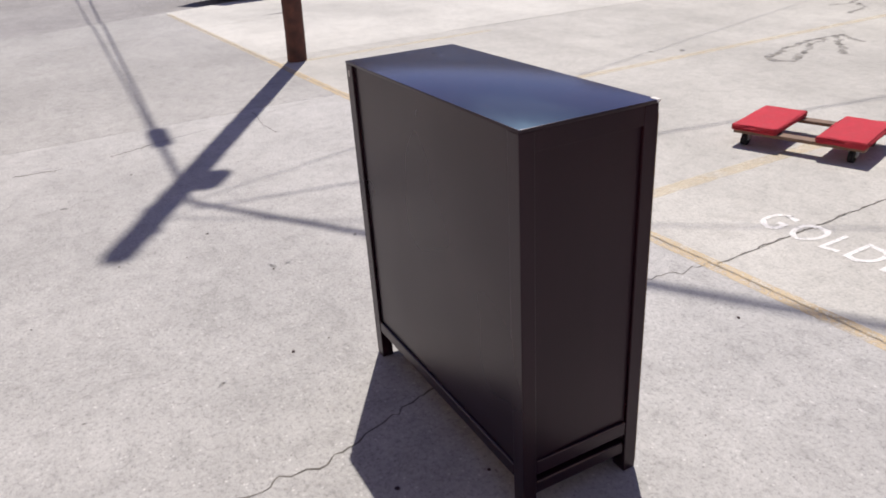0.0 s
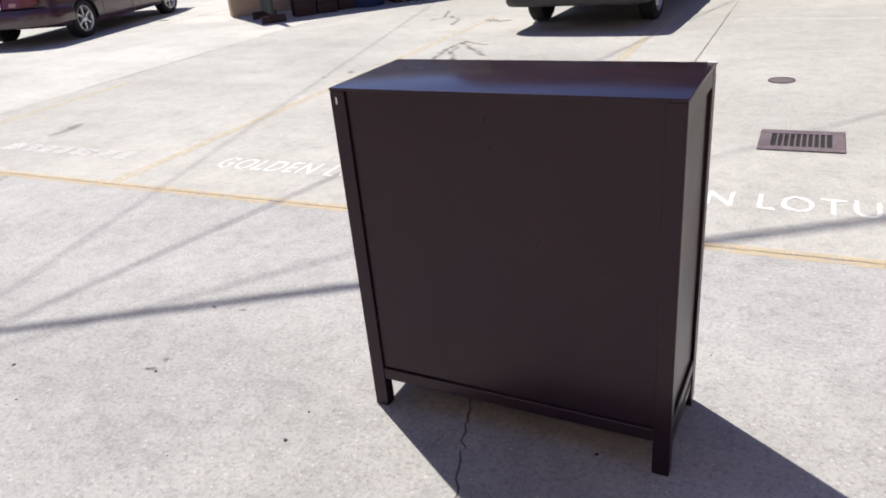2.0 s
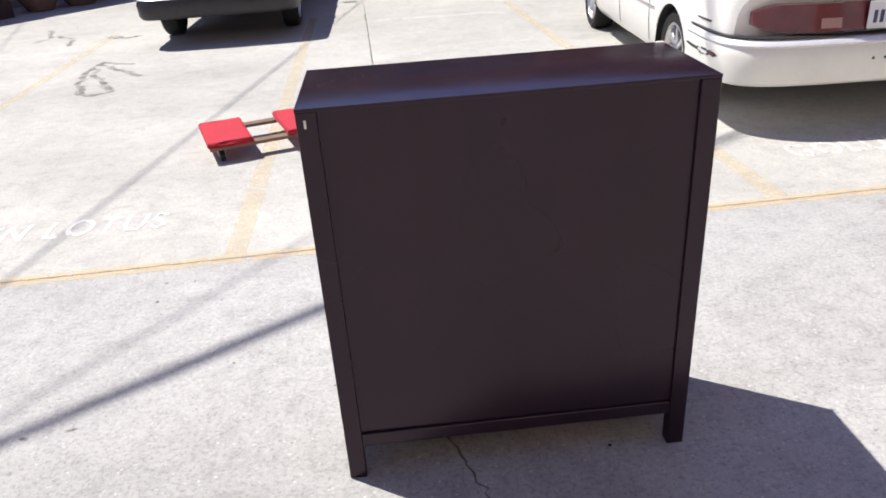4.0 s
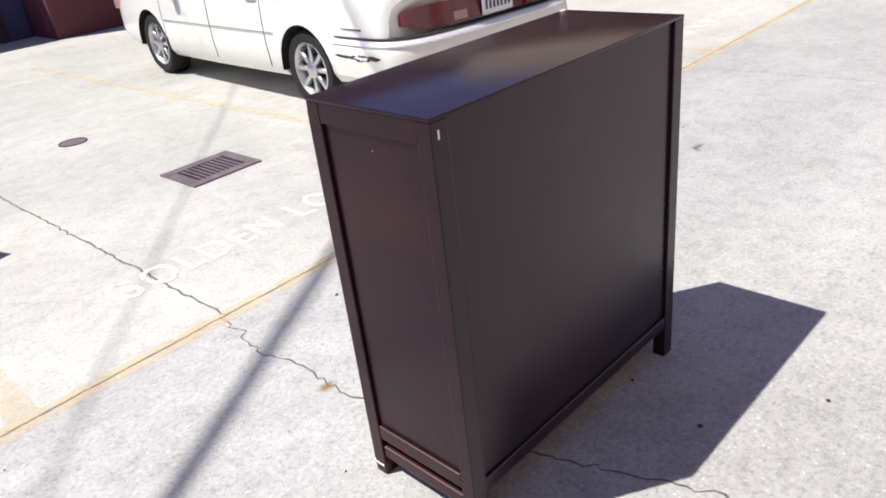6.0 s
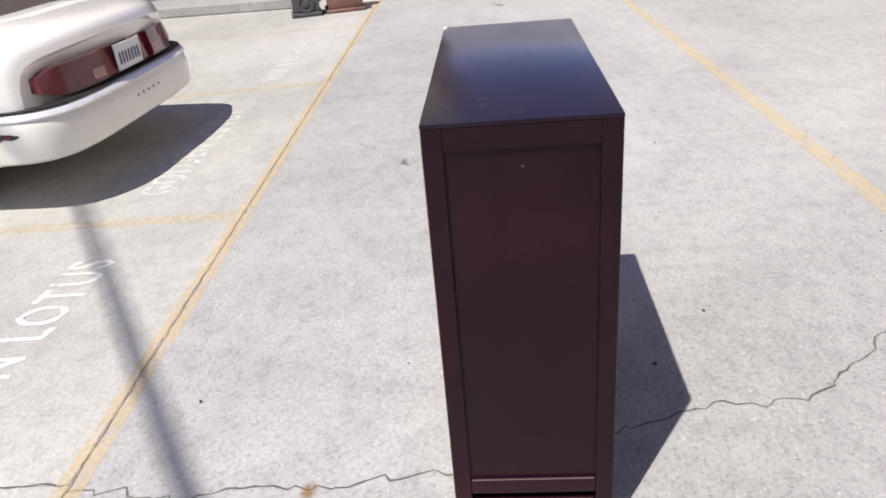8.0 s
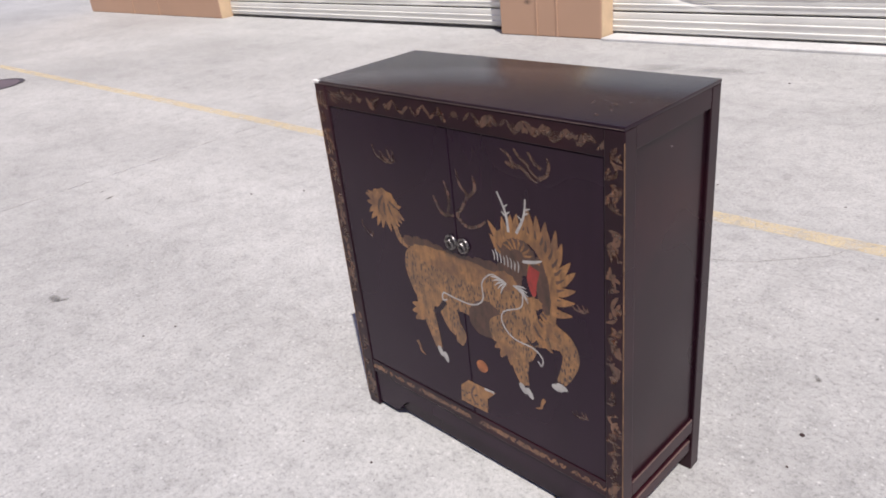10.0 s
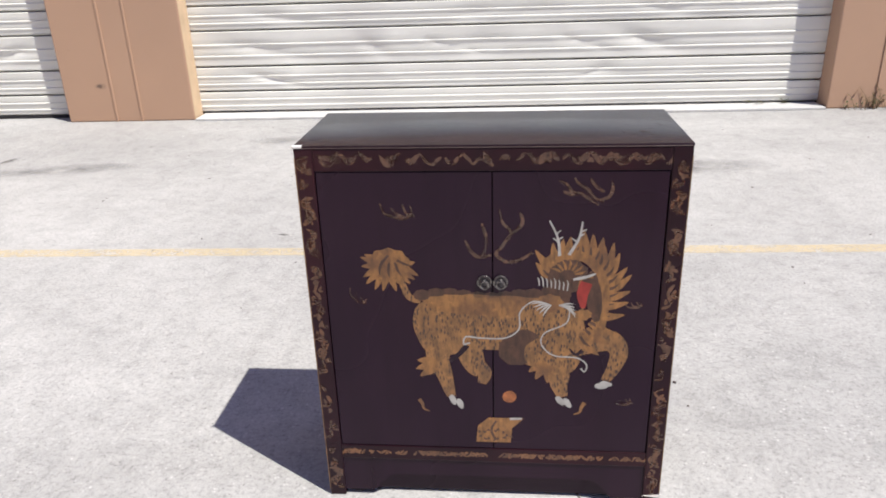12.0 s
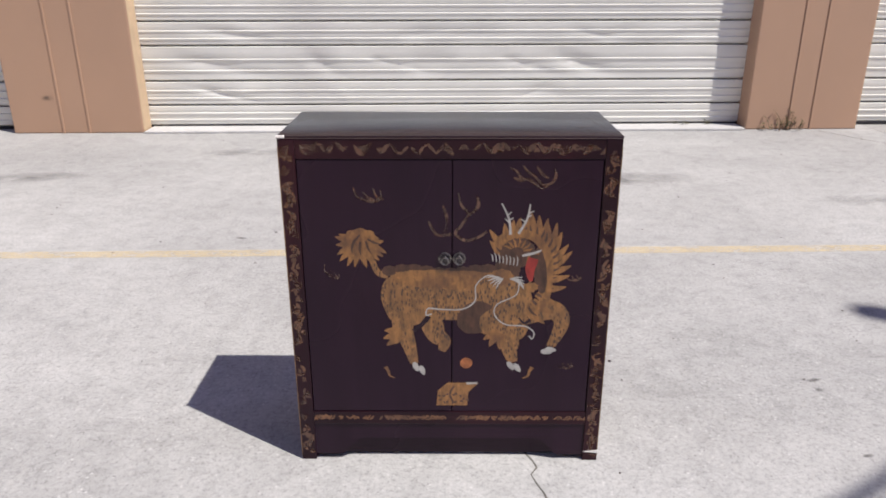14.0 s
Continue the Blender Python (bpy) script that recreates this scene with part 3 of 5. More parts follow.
def cover(x, y, r, label):
    c = thing("manhole_cover", pose(x, y, 0), label, "manhole cover")
    part("ring", lathe([(r, 0.0), (r, 0.006), (r * 0.9, 0.007), (r * 0.9, 0.004), (r * 0.88, 0.002)], 36), DARK_METAL, c)
    part("lid", lathe([(r * 0.86, 0.0), (r * 0.86, 0.005), (r * 0.6, 0.006), (0.02, 0.0065)], 36), GRATE_METAL, c)


cover(-0.37, -4.5, 0.10, "small dark iron valve cover in the concrete")
cover(-8.4, 0.86, 0.36, "large iron manhole cover in the lane")


# ---- building with roll-up doors ----
# TALL and the west end are unseen, set for the cabinet top's reflections
WALL_V, DOOR_V, TALL = 4.98, 5.19, 7.4
PILLARS = ((-14.6, -9.75), (-4.08, -2.83), (3.07, 4.17), (9.9, 11.0))
for u0, u1 in PILLARS:
    wall = part("wall_garage", block(u0, u1, WALL_V, 6.3, 0, TALL, 0.012), STUCCO)
    wall.matrix_basis = LOT
    tagged(wall, "tan stucco wall pier between the roll-up doors", "wall", "garage piers", "structure")
    w = u1 - u0
    for f in (0.385, 0.585):
        bm = block(u0 + w * f - 0.010, u0 + w * f + 0.010, WALL_V - 0.009, WALL_V + 0.001, 0.0, TALL - 0.02, 0.002, seg=1)
        part("bead", bm, STUCCO, wall, "raised vertical stucco bead")
    # sunlight on the return is put in as a paler stucco colour
    part("sunlit_return", block(u1 - 0.002, u1 + 0.004, WALL_V + 0.006, WALL_V + 0.2, 0.0, TALL - 0.02, 0.002, seg=1), STUCCO_SUNLIT, wall, "door jamb return, coloured paler for the sun on it")
for u, z, rx, rz in ((-3.70, 0.34, 0.08, 0.035), (-3.95, 0.68, 0.03, 0.012)):
    bm = bmesh.new()
    bmesh.ops.create_circle(bm, cap_ends=True, segments=20, radius=1)
    smudge = part("stain", bm, OIL)
    smudge.matrix_basis = LOT @ pose(u, WALL_V - 0.0012, z, 90, 0, 0) @ Matrix.Diagonal((rx, rz, 1, 1))
    tagged(smudge, "brown smudge low on the stucco pier", "stain", "wall stains", "structure")
lintel = part("wall_garage", block(-14.6, 11.0, WALL_V + 0.02, 6.3, 3.4, TALL - 0.01, 0.01), STUCCO)
lintel.matrix_basis = LOT
tagged(lintel, "tan stucco wall band over the roll-up doors", "wall", "", "structure")
roof = part("roof_garage", block(-14.7, 11.1, WALL_V - 0.05, 16, TALL, TALL + 0.25, 0.02), STEEL_GREY)
roof.matrix_basis = LOT
tagged(roof, "flat grey parapet roof of the garage building", "roof", "", "structure")


def slat_mesh(width, height, dent_seed):
    """A ribbed steel slat: flat field, two round ribs, a dark lap joint below; some are dented."""
    rng = random.Random(dent_seed)
    profile = [(0.03, 0.0), (0.03, 0.011), (0.0, 0.016)]
    for f in (0.30, 0.62):
        c = height * f
        profile += [(0.0, c - 0.02), (-0.006, c - 0.010), (-0.006, c + 0.002), (0.004, c + 0.008), (0.0, c + 0.02)]
    profile += [(0.0, height - 0.006), (0.010, height)]
    profile = [q for a, b in zip(profile, profile[1:]) for q in ((a, ((a[0] + b[0]) / 2, (a[1] + b[1]) / 2)) if b[1] - a[1] > 0.03 else (a,))] + [profile[-1]]
    dents = [(rng.uniform(0.4, width - 0.4), rng.uniform(0.05, 0.26), rng.uniform(0.006, 0.017) * rng.choice((1, 1, -0.4)), rng.uniform(-4.0, 4.0)) for _ in range(8)] if dent_seed else []
    bm = bmesh.new()
    n = 110
    rows = []
    for i in range(n + 1):
        x = width * i / n
        row = []
        for y, z in profile:
            push = sum(d * math.exp(-((x - cx - k * (z - height / 2)) / s) ** 2) for cx, s, d, k in dents)
            row.append(bm.verts.new((x, y + push * math.sin(math.pi * min(z / height, 1)) ** 2, z)))
        rows.append(row)
    for a, b in zip(rows, rows[1:]):
        for j in range(len(profile) - 1):
            bm.faces.new((a[j], b[j], b[j + 1], a[j + 1]))
    return bm


def roll_up_door(name, u0, u1, seed):
    width = u1 - u0
    d = thing(name, LOT @ pose(u0, DOOR_V, 0), "white ribbed steel roll-up door, closed and slightly dented", "roll-up door", "roll-up doors", "structure")
    heights = (0.20, 0.235, 0.335, 0.225, 0.235, 0.335, 0.225, 0.235, 0.335, 0.225, 0.235, 0.335, 0.225)
    z = 0.03
    shared = {}
    for i, h in enumerate(heights):
        dent = seed + i if i in (1, 2, 3) else 0
        key = (h, dent)
        if key in shared:
            s = new("slat", shared[key])
            s.parent = d
        else:
            s = part("slat", slat_mesh(width, h - 0.006, dent), DOOR_STEEL, d, "", True)
            shared[key] = s.data
        s.location.z = z
        z += h
    part("bottom_seal", block(0.0, width, 0.004, 0.03, 0.0, 0.03, 0.004), DARK_PLASTIC, d, "dark rubber bottom seal")
    part("backing", block(0.0, width, 0.14, 0.17, 0.0, 3.7), DARK_METAL, d)


roll_up_door("door_1", -9.75, -4.08, 300)
roll_up_door("door_2", -2.83, 3.07, 200)
roll_up_door("door_3", 4.17, 9.9, 400)


def weed(x, y, r, n, seed, label):
    rng = random.Random(seed)
    w = thing("weed", pose(x, y, 0), label, "weed", "weeds")
    stems, leaves = bmesh.new(), bmesh.new()
    for _ in range(n):
        a, tilt, h = rng.uniform(0, 6.3), rng.uniform(0.1, 0.8), rng.uniform(0.06, 0.22) * r / 0.15
        tip = Vector((math.cos(a) * tilt * h, math.sin(a) * tilt * h, h))
        root = Vector((rng.gauss(0, r * 0.5), rng.gauss(0, r * 0.15), 0))
        mid = root + tip * 0.5 + Vector((0, 0, h * 0.1))
        tube([root, mid, root + tip], 0.0025, 5, stems, 0.4)
        for k in range(5):
            p = root.lerp(root + tip, rng.uniform(0.3, 1.0))
            d = Vector((rng.uniform(-1, 1), rng.uniform(-1, 1), rng.uniform(-0.2, 0.8))).normalized() * rng.uniform(0.015, 0.04)
            s = d.cross(Vector((0, 0, 1))) * 0.3
            leaves.faces.new([leaves.verts.new(q) for q in (p, p + d * 0.5 + s, p + d, p + d * 0.5 - s)])
    tagged(part("stems", stems, TWIG, w), "dry brown stems", kind="stuff")
    tagged(part("leaves", leaves, LEAF, w), "small dull green leaves", kind="stuff")


sill = part("door_sill", block(-2.81, 3.05, WALL_V - 0.05, DOOR_V + 0.05, 0.0, 0.022, 0.004), CONCRETE_SILL)
sill.matrix_basis = LOT
tagged(sill, "pale concrete sill under the roll-up door", "sill", "", "structure")


weed(3.40, 5.03, 0.15, 16, 3, "straggly dry weed at the foot of the tan pier")
weed(3.20, 5.01, 0.10, 8, 4, "straggly dry weed at the foot of the tan pier")
weed(2.36, 5.22, 0.05, 5, 5, "small weed at the foot of the roll-up door")
weed(2.60, 5.24, 0.05, 5, 6, "small weed at the foot of the roll-up door")


# ---- utility pole and its cables ----
POLE_FOOT, POLE_TOP = Vector((6.12, -1.39, 0)), Vector((5.87, -1.63, 8.6))


def on_pole(z):
    return POLE_FOOT.lerp(POLE_TOP, z / 8.6)


pole = thing("utility_pole", pose(*POLE_FOOT), "reddish brown creosoted wooden utility pole standing at the slab joint", "utility pole")
axis = POLE_TOP - POLE_FOOT
rng = random.Random(9)
bm = bmesh.new()
rings = []
for i in range(30):
    f = i / 29
    c, r = axis * f, 0.104 - 0.018 * f
    rings.append([bm.verts.new(c + Vector((math.cos(a), math.sin(a), 0)) * r * (1 + rng.gauss(0, 0.02))) for a in (2 * math.pi * j / 18 for j in range(18))])
for a, b in zip(rings, rings[1:]):
    for j in range(18):
        bm.faces.new((a[j], a[(j + 1) % 18], b[(j + 1) % 18], b[j]))
bm.faces.new(rings[-1])
part("trunk", bm, POLE_WOOD, pole, "", True)
can = on_pole(6.94) - POLE_FOOT + Vector((0.02, -0.17, -0.05))
part("transformer", lathe([(0.08, -0.22), (0.10, -0.20), (0.10, 0.14), (0.08, 0.18), (0.03, 0.21)], 24, Matrix.Translation(can)), STEEL_GREY, pole, "grey steel transformer can", True)
part("bracket", block(-0.04, 0.04, -0.2, 0.0, -0.05, 0.05, 0.005, None, Matrix.Translation(on_pole(6.94) - POLE_FOOT)), STEEL_GREY, pole)
arm = on_pole(7.77) - POLE_FOOT
for k in (-1, 1):
    part("insulator", rod(arm + Vector((0.09 * k, 0, 0)), arm + Vector((0.2 * k, 0.0, 0.02)), 0.03), DARK_PLASTIC, pole)
for i in range(16):
    z = 3.6 + i * 0.21
    a = 2.1 if i % 2 else -0.9
    p = on_pole(z) - POLE_FOOT
    part("step_peg", rod(p, p + Vector((0.2 * math.cos(a), 0.2 * math.sin(a), 0)), 0.008, seg=6), STEEL_GREY, pole)
part("tag", block(-0.055, 0.055, 0.0, 0.012, 0, 0.055, 0.003, None, pose(-0.085, 0.03, 0.86, 0, 0, 60)), TAG_YELLOW, pole, "small yellow pole tag")
part("tag", block(-0.018, 0.018, 0.0, 0.012, 0, 0.09, 0.003, None, pose(-0.085, 0.03, 1.12, 0, 0, 60)), STEEL_GREY, pole, "small pale pole tag")


def cable(points, r, label, sag=0.0):
    pts = []
    a, b = Vector(points[0]), Vector(points[-1])
    for i in range(25):
        f = i / 24
        pts.append(a.lerp(b, f) - Vector((0, 0, sag * 4 * f * (1 - f))))
    ob = part("overhead_cable", tube(pts, r, 8), CABLE, None, "", True)
    return tagged(ob, label, "cable", "overhead cables")


P = on_pole(7.46) + Vector((0, -0.15, 0))
cable([P + Vector((0, 0.02, 0)), P + Vector((-17.2, -10.92, -0.3))], 0.011, "black overhead cable strung beside a thicker one")
cable([P, P + Vector((-17.2, -11.15, -0.3))], 0.019, "thick black overhead cable strung from the wooden pole")
cable([on_pole(7.72), on_pole(7.72) + Vector((-13.6, -17.0, -0.3))], 0.0065, "thin black overhead wire strung from the wooden pole")
Q = on_pole(7.46) + Vector((-0.12, -0.12, 0))
cable([Q, Q + Vector((-3.4, -17.0, -0.3))], 0.0095, "thin black overhead wire strung from the wooden pole")
cable([on_pole(7.56), on_pole(7.56) + Vector((4.8, -17.0, -0.2))], 0.0056, "thin black overhead wire strung from the wooden pole")
cable([P, P + Vector((24.0, -1.2, 0.5))], 0.016, "black overhead cable strung from the wooden pole to the street")
cable([P, P + Vector((24.0, -0.85, 0.75))], 0.012, "black overhead cable strung from the wooden pole to the street")
S = P.lerp(P + Vector((24.0, -1.2, 0.5)), 0.064)
box_ob = part("splice_case", rod(S + Vector((-0.24, 0.01, 0)), S + Vector((0.24, -0.015, 0.01)), 0.075, 0.075, 16), DARK_PLASTIC, None, "", True)
tagged(box_ob, "black plastic splice case hanging on an overhead cable", "splice case")


# ---- buildings round the lot ----
def wall_piece(name, a, b, thick, tall, material, label):
    """A wall from a to b; its thickness lies to the right of that way."""
    a, b = Vector((*a, 0)), Vector((*b, 0))
    ang = math.degrees(math.atan2(b.y - a.y, b.x - a.x))
    ob = part(name, block(0, (b - a).length, -thick, 0, 0, tall, 0.015), material)
    ob.matrix_basis = pose(a.x, a.y, 0, 0, 0, ang)
    return tagged(ob, label, "wall", "", "structure")


wall_piece("wall_east", (5.6, -12.2), (8.75, -8.40), 0.3, 3.3, BEIGE_WALL, "beige stucco wall behind stored junk, in shade")
wall_piece("wall_south", (0.8, -12.4), (5.6, -12.4), 0.3, 3.3, MAROON_WALL, "dark maroon painted wall behind the parked cars, in shade")
wall_piece("wall_south", (0.8, -10.85), (0.8, -12.4), 0.3, 3.2, BLUE_WALL, "dull blue painted wall return, in shade")
wall_piece("wall_south", (-2.3, -10.8), (0.79, -10.8), 0.3, 3.2, BLUE_WALL, "dull blue painted wall behind the parked cars, in shade")
wall_piece("wall_south", (-16.0, -9.92), (-2.31, -9.92), 0.3, 3.2, MAROON_WALL, "dark maroon painted wall behind the parked cars, in shade")
wall_piece("wall_south", (-2.31, -10.23), (-2.31, -11.1), 0.3, 3.2, MAROON_WALL, "dark maroon painted wall return, in shade")
# out of view; darkens what the cabinet top reflects to the south
wall_piece("wall_south", (-16.0, -14.2), (8.0, -14.2), 0.3, 8.5, MAROON_WALL, "unseen dark maroon upper wall, added for the cabinet top to mirror")
for i in range(5):
    post = part("wall_post", block(-0.06, 0.06, -0.05, 0.0, 0, 3.1, 0.01), CRATE_BROWN)
    post.location = (-1.9 + i * 0.62, -10.76, 0)
    tagged(post, "dark brown timber post against the blue wall", "post", "wall posts")
wall_piece("wall_street", (21.5, -30.0), (21.5, 25.0), 0.3, 4.0, BEIGE_WALL, "beige building front across the street")

# building at the end of the lane
end_wall = part("wall_west", block(-15.0, -8.75, -2.05, -1.55, 0, 2.4, 0.02), BEIGE_WALL)
tagged(end_wall, "beige stucco wall end beside the carved statues", "wall", "", "structure")
tagged(part("wall_west", block(-9.9, -9.6, -9.6, -2.06, 0, 3.0, 0.01), MAROON_WALL), "dark maroon porch wall, in shade", "wall", "", "structure")
# unseen roof, placed to keep the sun off the maroon wall
tagged(part("shade_roof_west", block(-15.0, -7.9, -9.6, -2.06, 3.01, 3.25, 0.03), BEIGE_WALL), "unseen flat beige roof, added to shade the maroon wall", "roof", "", "structure")
# not in view; fills the cabinet top's reflection in place of sky
tagged(part("wall_west", block(-15.0, -9.4, -9.6, -2.06, 3.26, 8.4, 0.03), BEIGE_WALL), "unseen beige upper storey, added for the cabinet top to mirror", "wall", "", "structure")
tagged(part("kerb", block(-9.59, -8.35, -9.2, -2.5, 0, 0.14, 0.02), CONCRETE_LANE), "raised concrete porch floor edge", "kerb", "", "structure")


def stone_base(bm, w, h):
    block(-w, w, -w, w, 0, h * 0.18, 0.02, bm)
    block(-w * 0.88, w * 0.88, -w * 0.88, w * 0.88, h * 0.18, h * 0.82, 0.015, bm)
    block(-w * 0.97, w * 0.97, -w * 0.97, w * 0.97, h * 0.82, h, 0.02, bm)


# carved statues, each one plain mass
bm = bmesh.new()
stone_base(bm, 0.25, 0.26)
for x, y, z, r, k in ((0, 0, 0.44, 0.20, 1.1), (0, -0.02, 0.66, 0.17, 1.0), (0.04, 0.0, 0.86, 0.14, 1.0), (0.15, 0.13, 0.36, 0.06, 2.0), (0.15, -0.13, 0.36, 0.06, 2.0)):
    bmesh.ops.create_icosphere(bm, subdivisions=3, radius=r, matrix=Matrix.Translation((x, y, z)) @ Matrix.Diagonal((1, 1, k, 1)))
statue = part("statue", bm, CARVED_BROWN, None, "", True)
statue.matrix_basis = pose(-7.98, -1.95, 0, 0, 0, 14)
tagged(statue, "brown carved stone statue on a plinth beside the wall end", "statue", "statues")
bm = bmesh.new()
for x, y, z, r, k in ((0, 0, 0.12, 0.15, 0.9), (0.02, 0, 0.30, 0.12, 1.0), (0.1, 0.08, 0.1, 0.07, 1.3), (0.1, -0.08, 0.1, 0.07, 1.3), (0, 0, 0.44, 0.08, 1.0)):
    bmesh.ops.create_icosphere(bm, subdivisions=3, radius=r, matrix=Matrix.Translation((x, y, z)) @ Matrix.Diagonal((1, 1, k, 1)))
statue = part("statue", bm, CARVED_WHITE, None, "", True)
statue.matrix_basis = pose(-7.75, -2.4, 0.31, 0, 0, 14)
tagged(statue, "white carved stone statue on a grey pedestal", "statue", "statues")
pedestal = thing("pedestal", pose(-7.75, -2.4, 0, 0, 0, 14), "grey carved stone pedestal with a round medallion", "pedestal")
bm = bmesh.new()
stone_base(bm, 0.19, 0.32)
part("block", bm, CARVED_GREY, pedestal)
part("medallion", lathe([(0.105, 0), (0.105, 0.02), (0.08, 0.022), (0.075, 0.01), (0.045, 0.01), (0.04, 0.025), (0.01, 0.028)], 24, pose(0.168, 0, 0.16, 0, 90, 0)), CARVED_GREY, pedestal)


# stored junk in the shade of the east wall
def drum(x, y):
    d = thing("drum", pose(x, y, 0), "blue plastic drum standing among stored junk", "drum")
    part("shell", lathe([(0.26, 0), (0.28, 0.03), (0.29, 0.3), (0.275, 0.31), (0.29, 0.33), (0.29, 0.6), (0.275, 0.61), (0.29, 0.63), (0.28, 0.88), (0.25, 0.9)], 28), BARREL_BLUE, d, "", True)
    part("lid", lathe([(0.262, 0.9), (0.262, 0.925), (0.05, 0.93)], 28), BARREL_BLUE, d)


drum(6.62, -9.5)


def crate(x, y, w, d, h, turn, material, label):
    c = thing("crate", pose(x, y, 0, 0, 0, turn), label, "crate", "stored crates")
    part("body", block(-w / 2 + 0.015, w / 2 - 0.015, -d / 2 + 0.015, d / 2 - 0.015, 0, h - 0.01, 0.01), DARK_PLASTIC, c)
    n = max(2, int(h / 0.22))
    board = block(-w / 2, w / 2, -d / 2, d / 2, 0.0, h / n - 0.012, 0.006, seg=1)
    first = part("board", board, material, c)
    for i in range(1, n):
        b = new("board", first.data)
        b.parent = c
        b.location.z = i * h / n


crate(7.30, -8.55, 0.36, 0.3, 0.48, 50, CRATE_BROWN, "dark boarded box standing against the beige wall")
crate(7.05, -8.85, 0.34, 0.3, 0.36, 44, CRATE_BROWN, "low dark boarded box beside a taller one")
crate(6.92, -9.22, 0.3, 0.3, 0.8, 50, CRATE_BROWN, "tall dark wooden crate beside a blue drum")
crate(6.17, -10.15, 0.7, 0.5, 1.3, 50, CRATE_BROWN, "dark brown crate behind a hanging hose")
crate(3.6, -11.9, 1.0, 0.5, 1.3, 0, CRATE_BROWN, "dark brown crate against the maroon wall")

board = thing("notice_board", pose(7.62, -8.02, 0, 0, 0, 140), "dark green standing board with white paper sheets, in shade", "notice board")
part("panel", block(-0.45, 0.45, -0.03, 0.03, 0.12, 1.25, 0.01), GREEN_BOARD, board)
for x in (-0.4, 0.4):
    part("leg", block(x - 0.025, x + 0.025, -0.2, 0.2, 0, 0.12, 0.006), CRATE_BROWN, board)
for x, z, tilt in ((-0.30, 0.52, 3), (-0.02, 0.50, -2), (0.30, 0.55, 2)):
    for side in (-1, 1):
        part("paper_sheet", block(-0.10, 0.10, -0.002, 0.002, 0, 0.30, 0, None, pose(x, side * 0.033, z, 0, tilt, 0)), PLATE_WHITE, board, "white paper sheet")


def urn(x, y, s, label):
    u = thing("urn", pose(x, y, 0), label, "urn", "stone urns")
    part("bowl", lathe([(0.20 * s, 0), (0.22 * s, 0.03 * s), (0.32 * s, 0.2 * s), (0.34 * s, 0.34 * s), (0.27 * s, 0.5 * s), (0.2 * s, 0.53 * s), (0.18 * s, 0.48 * s)], 30), CARVED_BROWN, u, "", True)
    part("rim", lathe([(0.2 * s, 0.53 * s), (0.24 * s, 0.55 * s), (0.2 * s, 0.585 * s), (0.16 * s, 0.57 * s)], 30), CARVED_WHITE, u, "pale worn rim")


urn(5.62, -10.9, 0.95, "squat brown stone urn in the shade")
urn(5.12, -11.3, 1.0, "squat brown stone urn with a pale rim")
urn(5.15, -12.0, 1.15, "tall brown stone urn behind smaller ones")
for k in range(2):
    x, y = 6.04 - 0.14 * k, -9.80 - 0.12 * k
    h = part("hose", tube(smooth_line([(x + 0.25, y - 0.2, 1.35), (x + 0.08, y, 1.1), (x, y + 0.05, 0.5), (x - 0.03, y + 0.1, 0.02), (x - 0.2, y + 0.15, 0.015)]), 0.014, 8), HOSE_PALE, None, "", True)
    tagged(h, "pale hose hanging down from a crate to the ground", "hose", "hoses")


# ---- cars ----
def loft(stations, rear_bow, bow_reach, front_bow):
    """A car body from sections: (y, half width, bottom, shoulder, top)."""
    line = np.array(stations, float)
    t, fine = np.arange(len(line)), np.linspace(0, len(line) - 1, 56)
    i = np.clip(fine.astype(int), 0, len(line) - 2)
    f = (fine - i)[:, None]
    pick = lambda k: line[np.clip(i + k, 0, len(line) - 1)]
    a, b, c, d = pick(-1), pick(0), pick(1), pick(2)
    curve = 0.5 * (2 * b + (c - a) * f + (2 * a - 5 * b + 4 * c - d) * f ** 2 + (3 * b - a - 3 * c + d) * f ** 3)
    bm, rings = bmesh.new(), []
    length = abs(line[-1, 0])
    for y, w, zb, zs, zt in curve:
        half = [(w * 0.80, zb), (w * 0.93, zb + 0.02), (w * 0.985, zb + 0.09), (w, zb + (zs - zb) * 0.35), (w * 1.0, zb + (zs - zb) * 0.6), (w * 0.99, zb + (zs - zb) * 0.82),
                (w * 0.965, zs - 0.02), (w * 0.925, zs + (zt - zs) * 0.25), (w * 0.84, zs + (zt - zs) * 0.6), (w * 0.6, zs + (zt - zs) * 0.9), (w * 0.3, zt)]
        ring = []
        for x, z in half + [(-x, z) for x, z in half[::-1]]:
            back = rear_bow * (abs(x) / 0.9) ** 3 * max(0.0, 1 + y / bow_reach)
            fore = front_bow * (abs(x) / 0.9) ** 3 * max(0.0, 1 - (length + y) / bow_reach)
            ring.append(bm.verts.new((x, y - back + fore, z)))
        rings.append(ring)
    n = len(rings[0])
    for p, q in zip(rings, rings[1:]):
        for j in range(n):
            bm.faces.new((p[j], q[j], q[(j + 1) % n], p[(j + 1) % n]))
    bm.faces.new(rings[0]), bm.faces.new(rings[-1][::-1])
    bmesh.ops.recalc_face_normals(bm, faces=bm.faces[:])
    return bm


